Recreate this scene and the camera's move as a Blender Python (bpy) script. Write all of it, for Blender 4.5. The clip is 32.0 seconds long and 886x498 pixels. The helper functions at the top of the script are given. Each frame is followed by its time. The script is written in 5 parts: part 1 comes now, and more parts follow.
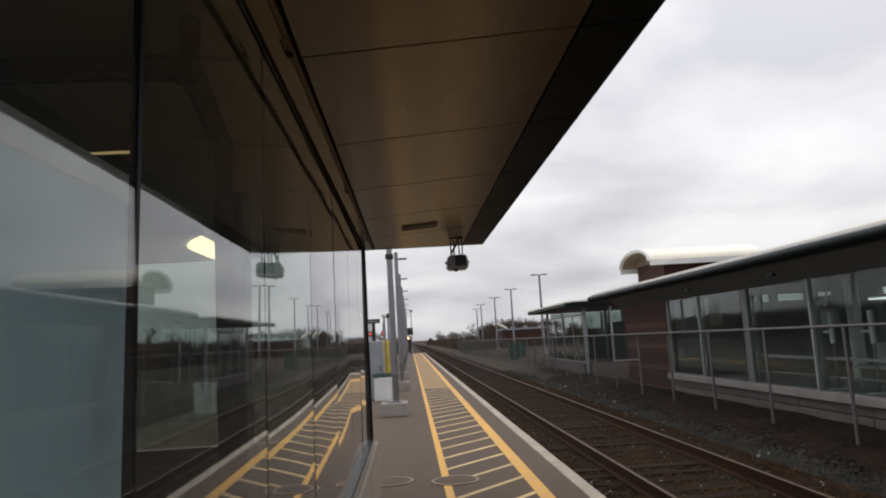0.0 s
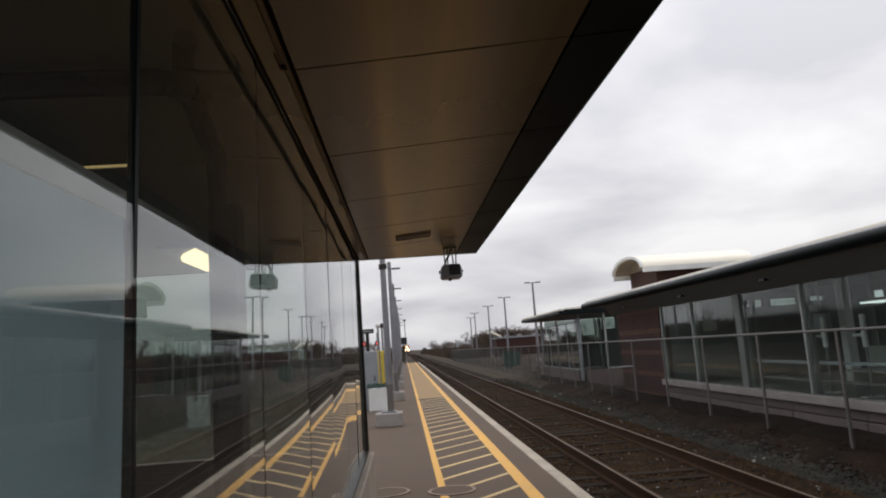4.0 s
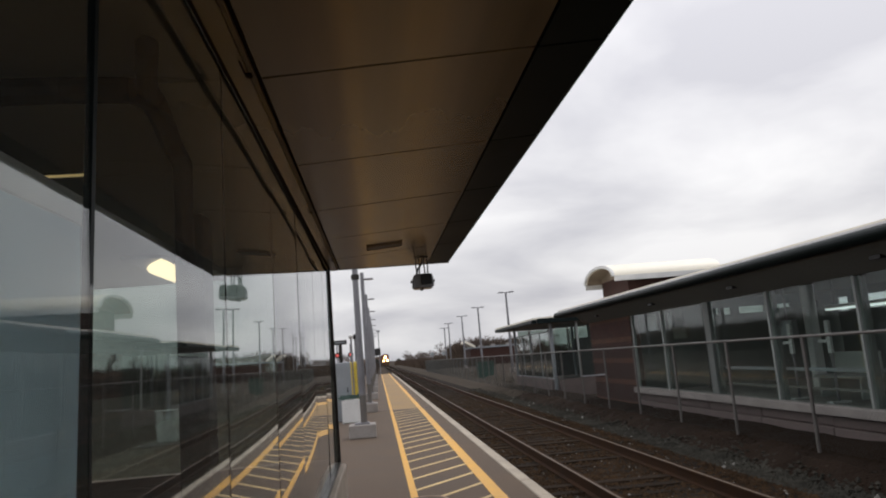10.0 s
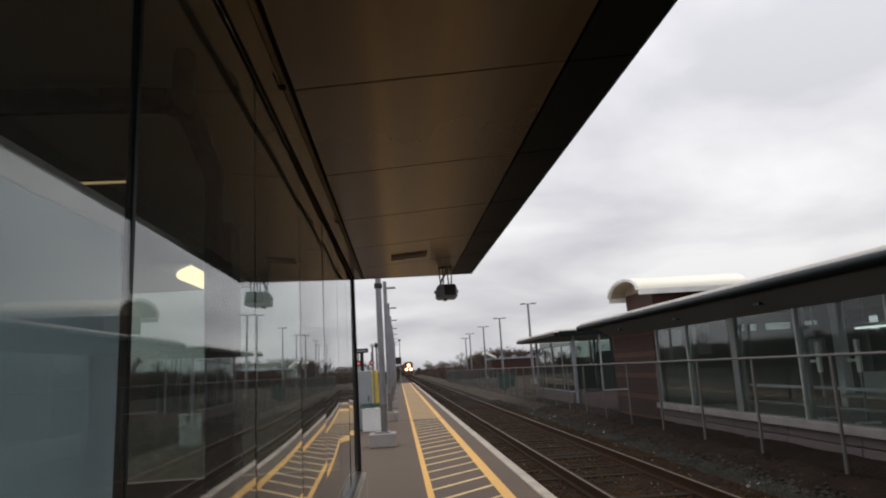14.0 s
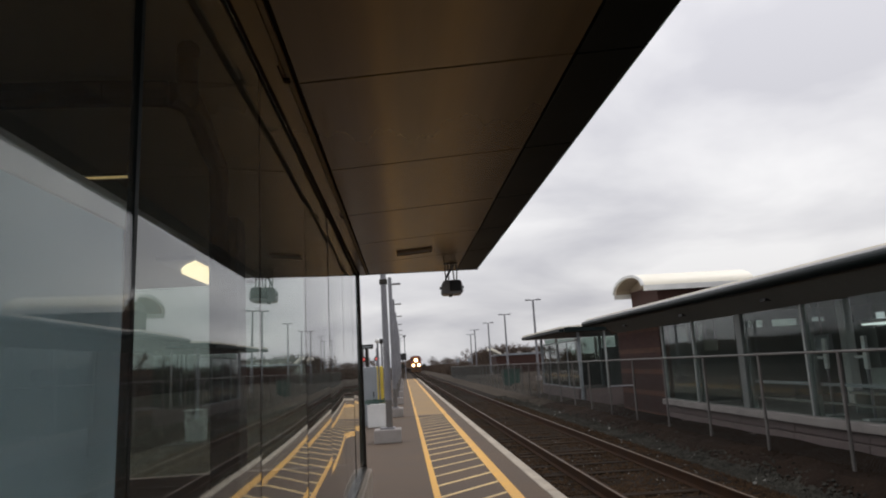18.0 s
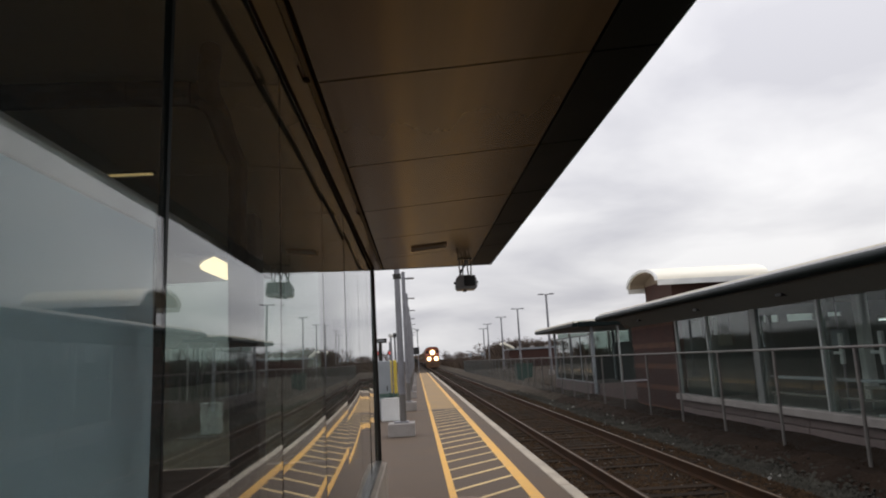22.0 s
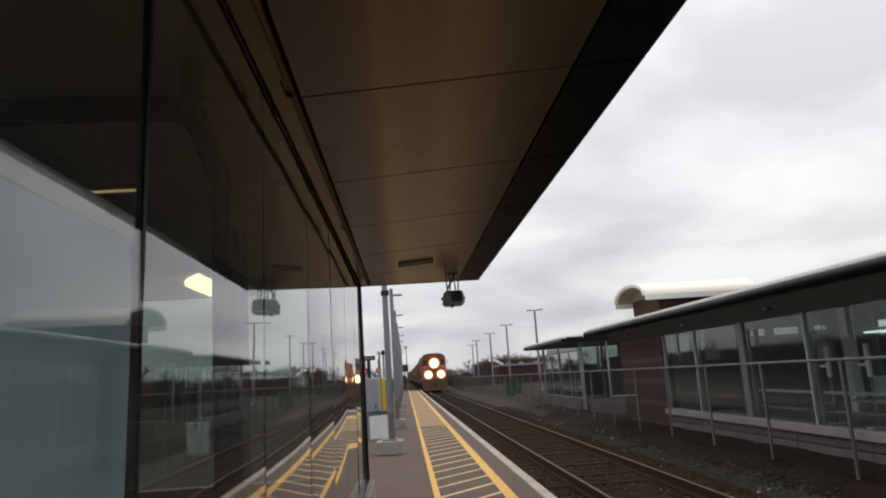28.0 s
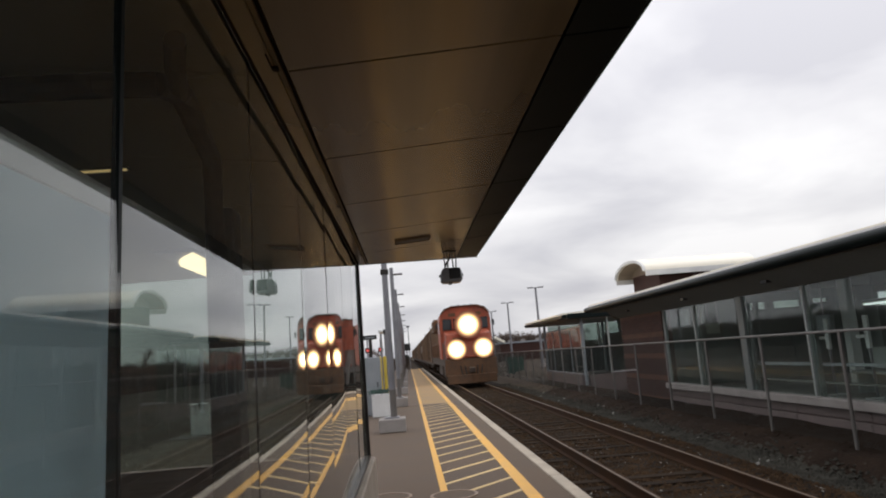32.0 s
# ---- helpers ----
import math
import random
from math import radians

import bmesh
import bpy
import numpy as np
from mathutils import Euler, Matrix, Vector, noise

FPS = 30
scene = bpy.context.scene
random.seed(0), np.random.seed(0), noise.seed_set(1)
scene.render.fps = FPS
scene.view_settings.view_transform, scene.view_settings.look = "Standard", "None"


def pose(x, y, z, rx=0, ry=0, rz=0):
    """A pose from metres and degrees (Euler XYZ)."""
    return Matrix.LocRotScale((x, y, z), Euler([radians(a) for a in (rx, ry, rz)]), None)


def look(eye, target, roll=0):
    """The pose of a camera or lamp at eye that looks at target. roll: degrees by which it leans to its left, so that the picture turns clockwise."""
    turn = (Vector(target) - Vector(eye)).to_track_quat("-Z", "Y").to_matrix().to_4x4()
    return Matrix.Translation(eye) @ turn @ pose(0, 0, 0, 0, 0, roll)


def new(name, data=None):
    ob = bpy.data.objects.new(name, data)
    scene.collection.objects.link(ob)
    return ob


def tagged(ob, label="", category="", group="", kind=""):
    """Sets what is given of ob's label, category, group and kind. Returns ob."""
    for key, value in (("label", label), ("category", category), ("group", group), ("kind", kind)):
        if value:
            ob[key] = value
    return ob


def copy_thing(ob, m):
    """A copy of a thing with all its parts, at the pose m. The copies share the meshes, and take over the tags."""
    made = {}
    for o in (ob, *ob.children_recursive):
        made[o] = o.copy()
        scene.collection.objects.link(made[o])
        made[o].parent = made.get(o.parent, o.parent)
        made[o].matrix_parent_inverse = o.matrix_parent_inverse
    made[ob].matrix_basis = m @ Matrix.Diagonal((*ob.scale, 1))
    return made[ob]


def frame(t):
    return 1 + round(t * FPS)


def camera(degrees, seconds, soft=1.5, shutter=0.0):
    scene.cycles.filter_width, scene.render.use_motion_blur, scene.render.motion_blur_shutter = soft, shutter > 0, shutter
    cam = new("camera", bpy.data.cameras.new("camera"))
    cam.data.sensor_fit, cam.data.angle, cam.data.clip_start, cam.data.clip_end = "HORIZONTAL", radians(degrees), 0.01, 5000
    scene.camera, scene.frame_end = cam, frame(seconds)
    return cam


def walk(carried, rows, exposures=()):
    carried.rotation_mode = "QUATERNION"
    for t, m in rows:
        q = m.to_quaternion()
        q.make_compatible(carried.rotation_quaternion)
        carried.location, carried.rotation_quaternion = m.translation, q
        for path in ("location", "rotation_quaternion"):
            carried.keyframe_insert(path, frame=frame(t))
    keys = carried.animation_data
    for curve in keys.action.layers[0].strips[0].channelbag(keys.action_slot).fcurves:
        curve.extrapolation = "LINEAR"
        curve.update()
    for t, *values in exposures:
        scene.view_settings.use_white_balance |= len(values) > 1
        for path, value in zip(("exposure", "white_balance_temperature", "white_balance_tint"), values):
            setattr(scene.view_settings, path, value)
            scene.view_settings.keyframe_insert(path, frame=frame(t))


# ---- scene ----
cam = camera(63.6, 32.0, soft=2.0)
PATH = [
    (0, (-2.8672, 0.0554, 1.8986), (-2.7626, 2.0371, 2.1481), -3.32),
    (0.5, (-2.8679, 0.0394, 1.8965), (-2.7512, 2.0192, 2.1548), -3.86),
    (1, (-2.8712, 0.0341, 1.9007), (-2.7724, 2.0149, 2.1591), -3.42),
    (1.5, (-2.8714, 0.0396, 1.9011), (-2.7656, 2.0199, 2.1604), -3.89),
    (2, (-2.8662, 0.0446, 1.8971), (-2.7441, 2.0236, 2.1593), -4.02),
    (2.5, (-2.8563, 0.0386, 1.8935), (-2.7286, 2.0173, 2.1553), -4.07),
    (3, (-2.866, 0.0487, 1.8979), (-2.7721, 2.0281, 2.1683), -3.81),
    (3.5, (-2.8779, 0.0488, 1.904), (-2.7567, 2.0269, 2.1736), -3.91),
    (5.5, (-2.866, 0.0499, 1.898), (-2.7359, 2.0232, 2.1961), -4.38),
    (6, (-2.8733, 0.0448, 1.9017), (-2.7291, 2.0165, 2.2048), -4.37),
    (6.5, (-2.8843, 0.0434, 1.9063), (-2.7424, 2.0148, 2.212), -4.37),
    (7, (-2.8802, 0.0292, 1.9037), (-2.7467, 2.0011, 2.2099), -4.11),
    (7.5, (-2.8745, 0.0331, 1.9033), (-2.7141, 2.0038, 2.2045), -4.26),
    (8, (-2.8608, 0.0336, 1.8948), (-2.7067, 2.0078, 2.1758), -4.64),
    (8.5, (-2.8537, 0.0545, 1.8932), (-2.6728, 2.0246, 2.1864), -4.81),
    (9, (-2.8498, 0.0484, 1.8921), (-2.6638, 2.02, 2.1716), -4.72),
    (9.5, (-2.8551, 0.0465, 1.894), (-2.6518, 2.016, 2.1766), -4.7),
    (10, (-2.8544, 0.0436, 1.8914), (-2.6531, 2.0113, 2.1875), -4.7),
    (10.5, (-2.8581, 0.0374, 1.8931), (-2.6691, 2.004, 2.2043), -3.96),
    (11, (-2.8743, 0.0438, 1.9009), (-2.6968, 2.0126, 2.2049), -3.72),
    (11.5, (-2.8724, 0.0319, 1.9007), (-2.6741, 1.998, 2.2087), -3.87),
    (12, (-2.8687, 0.0248, 1.898), (-2.6724, 1.9904, 2.2109), -3.56),
    (12.5, (-2.8706, 0.0454, 1.9004), (-2.7015, 2.0137, 2.2122), -3.7),
    (13, (-2.8609, 0.0565, 1.8964), (-2.7032, 2.0237, 2.2211), -3.73),
    (13.5, (-2.8627, 0.0466, 1.8981), (-2.7196, 2.0134, 2.2317), -3.27),
    (14, (-2.8731, 0.0336, 1.9011), (-2.7331, 2.0016, 2.2287), -3.42),
    (14.5, (-2.8827, 0.0296, 1.9036), (-2.7484, 1.9945, 2.2521), -3.4),
    (16.5, (-2.8754, 0.0385, 1.9002), (-2.7473, 2.0083, 2.222), -3.39),
    (17, (-2.884, 0.041, 1.9038), (-2.7614, 2.0127, 2.2162), -3.24),
    (17.5, (-2.8816, 0.0498, 1.9036), (-2.7428, 2.0186, 2.2271), -3.28),
    (18, (-2.8772, 0.0625, 1.9015), (-2.7514, 2.0331, 2.2192), -3.35),
    (18.5, (-2.8772, 0.0551, 1.9037), (-2.7224, 2.0207, 2.2387), -3.46),
    (19, (-2.8753, 0.0543, 1.9006), (-2.7309, 2.0231, 2.2216), -3.28),
    (19.5, (-2.8747, 0.0678, 1.8992), (-2.7418, 2.0405, 2.201), -2.98),
    (20, (-2.8732, 0.0653, 1.9032), (-2.747, 2.0375, 2.2105), -2.92),
    (20.5, (-2.871, 0.0551, 1.8989), (-2.7535, 2.0281, 2.2049), -3.24),
    (21, (-2.8851, 0.0489, 1.9051), (-2.7979, 2.0219, 2.2204), -3.16),
    (21.5, (-2.8936, 0.0401, 1.91), (-2.8074, 2.0144, 2.2178), -2.9),
    (22, (-2.8961, 0.0328, 1.9086), (-2.8065, 2.0076, 2.2123), -3.21),
    (22.5, (-2.8871, 0.032, 1.9073), (-2.7799, 2.0042, 2.2218), -3.35),
    (23, (-2.8752, 0.0449, 1.8999), (-2.7678, 2.0171, 2.2145), -3.74),
    (23.5, (-2.8636, 0.0465, 1.8949), (-2.7499, 2.0188, 2.2063), -3.88),
    (24, (-2.8666, 0.0579, 1.9025), (-2.7457, 2.0268, 2.2326), -3.83),
    (24.5, (-2.8646, 0.0666, 1.8962), (-2.7436, 2.035, 2.2291), -4.38),
    (25, (-2.8707, 0.0625, 1.8993), (-2.7528, 2.0301, 2.2379), -4.33),
    (25.5, (-2.8697, 0.0506, 1.8966), (-2.7417, 2.0154, 2.2476), -3.9),
    (27.5, (-2.8852, 0.0344, 1.8993), (-2.7632, 1.9995, 2.251), -3.72),
    (28, (-2.8803, 0.0361, 1.8967), (-2.756, 2.0017, 2.2444), -3.75),
    (28.5, (-2.8797, 0.0276, 1.8967), (-2.7507, 1.9951, 2.232), -4.42),
    (29, (-2.8835, 0.0296, 1.8962), (-2.7542, 1.9999, 2.2147), -4.37),
    (29.5, (-2.8811, 0.0324, 1.8963), (-2.7413, 2.0025, 2.2109), -4.05),
    (30, (-2.8948, 0.0323, 1.9062), (-2.7356, 2.0056, 2.1903), -4.24),
    (30.5, (-2.8996, 0.0121, 1.9079), (-2.7296, 1.9833, 2.2003), -4.21),
    (31, (-2.8844, 0.0272, 1.8974), (-2.739, 2.0027, 2.1736), -4.67),
    (31.5, (-2.8641, 0.041, 1.8878), (-2.7354, 2.017, 2.1689), -4.59),
    (32, (-2.8426, 0.0497, 1.8761), (-2.7239, 2.025, 2.1662), -4.58),
]
walk(cam, [(t, look(eye, target, roll)) for t, eye, target, roll in PATH], [(0.0, 0.0), (8.0, 0.0), (11.0, -0.03), (14.0, -0.07), (18.0, -0.11), (19.5, -0.09), (21.0, -0.04), (25.0, 0.0), (28.0, 0.0), (30.0, 0.05), (32.0, 0.05)])

# ---- world, sun ----
world = bpy.data.worlds.new("overcast")
scene.world = world
world.use_nodes = True
wn, wl = world.node_tree.nodes, world.node_tree.links
wn.clear()


def wnode(kind, **values):
    n = wn.new(kind)
    for k, v in values.items():
        n.inputs[k].default_value = v
    return n


def wmath(op, a, b):
    n = wn.new("ShaderNodeMath")
    n.operation = op
    for i, v in enumerate((a, b)):
        if isinstance(v, (int, float)):
            n.inputs[i].default_value = v
        else:
            wl.new(v, n.inputs[i])
    return n.outputs[0]


SUN_AZ, SUN_EL = 50.0, 48.0     # degrees east of the line of the track, and above the horizon
sky = wn.new("ShaderNodeTexSky")
sky.sky_type, sky.sun_disc = "NISHITA", False
sky.sun_elevation, sky.sun_rotation = radians(SUN_EL), radians(SUN_AZ)
sky.air_density, sky.dust_density = 1.0, 4.0
coord = wn.new("ShaderNodeTexCoord")
axes = wn.new("ShaderNodeSeparateXYZ")
wl.new(coord.outputs["Generated"], axes.inputs[0])
up = wmath("MAXIMUM", axes.outputs["Z"], 0.0)
deep = wmath("ADD", up, 0.22)
flat = wn.new("ShaderNodeCombineXYZ")
wl.new(wmath("DIVIDE", axes.outputs["X"], deep), flat.inputs[0])
wl.new(wmath("DIVIDE", axes.outputs["Y"], deep), flat.inputs[1])
clouds = wnode("ShaderNodeTexNoise", Scale=1.15, Detail=5.0, Roughness=0.48, Distortion=0.35)
wl.new(flat.outputs[0], clouds.inputs["Vector"])
shade = wn.new("ShaderNodeValToRGB")
shade.color_ramp.elements[0].position, shade.color_ramp.elements[0].color = 0.36, (0.613, 0.612, 0.660, 1)
shade.color_ramp.elements[1].position, shade.color_ramp.elements[1].color = 0.64, (0.975, 0.967, 0.978, 1)
wl.new(clouds.outputs["Fac"], shade.inputs[0])
height = wn.new("ShaderNodeMapRange")
for k, v in (("From Min", 0.0), ("From Max", 0.75), ("To Min", 0.90), ("To Max", 1.70)):
    height.inputs[k].default_value = v
wl.new(up, height.inputs["Value"])
thick = wnode("ShaderNodeBackground", Strength=1.0)
wl.new(shade.outputs[0], thick.inputs["Color"])
wl.new(height.outputs[0], thick.inputs["Strength"])
clear = wnode("ShaderNodeBackground", Strength=0.05)
wl.new(sky.outputs[0], clear.inputs["Color"])
veil = wnode("ShaderNodeMixShader", Fac=0.9)
wl.new(clear.outputs[0], veil.inputs[1])
wl.new(thick.outputs[0], veil.inputs[2])
wout = wn.new("ShaderNodeOutputWorld")
wl.new(veil.outputs[0], wout.inputs[0])

sun = new("sun", bpy.data.lights.new("sun", "SUN"))
sun.data.energy, sun.data.angle, sun.data.color = 0.7, radians(25), (1.0, 0.96, 0.9)
sun.matrix_basis = look((0, 0, 0), (-math.sin(radians(SUN_AZ)) * math.cos(radians(SUN_EL)), -math.cos(radians(SUN_AZ)) * math.cos(radians(SUN_EL)), -math.sin(radians(SUN_EL))))


# ---- materials ----
def mat(name, c1, c2=None, rough=0.7, metal=0.0, scale=1.5, fine=40.0, bump=0.15, own=False, rvar=0.1, stretch=(1, 1, 1), rnd=0.0, spec=0.5, depth=0.004, mid=0.5, aniso=0.0, grain=None):
    """A surface whose colour runs between c1 and c2 in large stains and fine grain. own: the pattern sticks to the object."""
    m = bpy.data.materials.new(name)
    m.use_nodes = True
    n, l = m.node_tree.nodes, m.node_tree.links
    b = n["Principled BSDF"]
    c2 = c2 or tuple(v * 0.7 for v in c1)
    if own:
        src = n.new("ShaderNodeTexCoord").outputs["Object"]
    else:
        src = n.new("ShaderNodeNewGeometry").outputs["Position"]
    mp = n.new("ShaderNodeMapping")
    mp.inputs["Scale"].default_value = stretch
    l.new(src, mp.inputs["Vector"])
    big, small = n.new("ShaderNodeTexNoise"), n.new("ShaderNodeTexNoise")
    for t, s, d in ((big, scale, 5.0), (small, fine, 3.0)):
        t.inputs["Scale"].default_value, t.inputs["Detail"].default_value = s, d
        l.new(mp.outputs[0], t.inputs["Vector"])
    both = n.new("ShaderNodeMix")
    both.data_type = "FLOAT"
    both.inputs[0].default_value = 0.45
    l.new(big.outputs["Fac"], both.inputs[2])
    l.new(small.outputs["Fac"], both.inputs[3])
    ramp = n.new("ShaderNodeValToRGB")
    ramp.color_ramp.elements[0].position, ramp.color_ramp.elements[0].color = mid - 0.16, (*c2, 1)
    ramp.color_ramp.elements[1].position, ramp.color_ramp.elements[1].color = mid + 0.16, (*c1, 1)
    l.new(both.outputs[0], ramp.inputs[0])
    col = ramp.outputs[0]
    if rnd:
        info = n.new("ShaderNodeObjectInfo")
        span = n.new("ShaderNodeMapRange")
        span.inputs["To Min"].default_value, span.inputs["To Max"].default_value = 1 - rnd, 1 + rnd
        l.new(info.outputs["Random"], span.inputs["Value"])
        hsv = n.new("ShaderNodeHueSaturation")
        l.new(col, hsv.inputs["Color"])
        l.new(span.outputs[0], hsv.inputs["Value"])
        col = hsv.outputs[0]
    l.new(col, b.inputs["Base Color"])
    rr = n.new("ShaderNodeMapRange")
    rr.inputs["To Min"].default_value, rr.inputs["To Max"].default_value = max(0.02, rough - rvar), min(1, rough + rvar)
    l.new(big.outputs["Fac"], rr.inputs["Value"])
    l.new(rr.outputs[0], b.inputs["Roughness"])
    b.inputs["Metallic"].default_value = metal
    b.inputs["Specular IOR Level"].default_value = spec
    b.inputs["Anisotropic"].default_value = aniso
    if grain:
        along = n.new("ShaderNodeCombineXYZ")
        for k, v in enumerate(grain):
            along.inputs[k].default_value = v
        l.new(along.outputs[0], b.inputs["Tangent"])
    if bump:
        bp = n.new("ShaderNodeBump")
        bp.inputs["Strength"].default_value, bp.inputs["Distance"].default_value = bump, depth
        l.new(small.outputs["Fac"], bp.inputs["Height"])
        l.new(bp.outputs[0], b.inputs["Normal"])
    return m


def glow(name, colour, strength):
    m = bpy.data.materials.new(name)
    m.use_nodes = True
    b = m.node_tree.nodes["Principled BSDF"]
    b.inputs["Base Color"].default_value = (*colour, 1)
    b.inputs["Emission Color"].default_value = (*colour, 1)
    b.inputs["Emission Strength"].default_value = strength
    return m


def glare_lens(name, bulb, radius):
    """An oversized lamp lens whose emission fades from bulb to rim, painting the glare."""
    m = bpy.data.materials.new(name)
    m.use_nodes = True
    n, l = m.node_tree.nodes, m.node_tree.links
    b = n["Principled BSDF"]
    b.inputs["Base Color"].default_value = (0.28, 0.07, 0.035, 1)
    far = n.new("ShaderNodeVectorMath")
    far.operation = "LENGTH"
    flat_ = n.new("ShaderNodeMapping")
    flat_.inputs["Scale"].default_value = (1, 0, 1)
    l.new(n.new("ShaderNodeTexCoord").outputs["Object"], flat_.inputs["Vector"])
    l.new(flat_.outputs[0], far.inputs[0])
    fall = n.new("ShaderNodeMapRange")
    for k, v in (("From Min", 0.0), ("From Max", radius), ("To Min", 1.0), ("To Max", 0.0)):
        fall.inputs[k].default_value = v
    l.new(far.outputs["Value"], fall.inputs["Value"])
    power = n.new("ShaderNodeMath")
    power.operation = "POWER"
    power.inputs[1].default_value = 3.2
    l.new(fall.outputs[0], power.inputs[0])
    level = n.new("ShaderNodeMath")
    level.operation = "MULTIPLY"
    level.inputs[1].default_value = bulb
    l.new(power.outputs[0], level.inputs[0])
    b.inputs["Emission Color"].default_value = (1.0, 0.66, 0.30, 1)
    l.new(level.outputs[0], b.inputs["Emission Strength"])
    return m


def glass(name, tint=(0.9, 0.95, 0.93), ior=1.5, wave=0.0, clear=1.0):
    m = bpy.data.materials.new(name)
    m.use_nodes = True
    n, l = m.node_tree.nodes, m.node_tree.links
    b = n["Principled BSDF"]
    b.inputs["Base Color"].default_value = (*tint, 1)
    b.inputs["Transmission Weight"].default_value = clear    # the rest is a film of dust
    b.inputs["Roughness"].default_value = 0.0
    b.inputs["IOR"].default_value = ior
    if wave:
        t = n.new("ShaderNodeTexNoise")
        t.inputs["Scale"].default_value, t.inputs["Detail"].default_value = 0.8, 0.0
        l.new(n.new("ShaderNodeNewGeometry").outputs["Position"], t.inputs["Vector"])
        bp = n.new("ShaderNodeBump")
        bp.inputs["Strength"].default_value, bp.inputs["Distance"].default_value = 1.0, wave
        l.new(t.outputs["Fac"], bp.inputs["Height"])
        l.new(bp.outputs[0], b.inputs["Normal"])
    return m


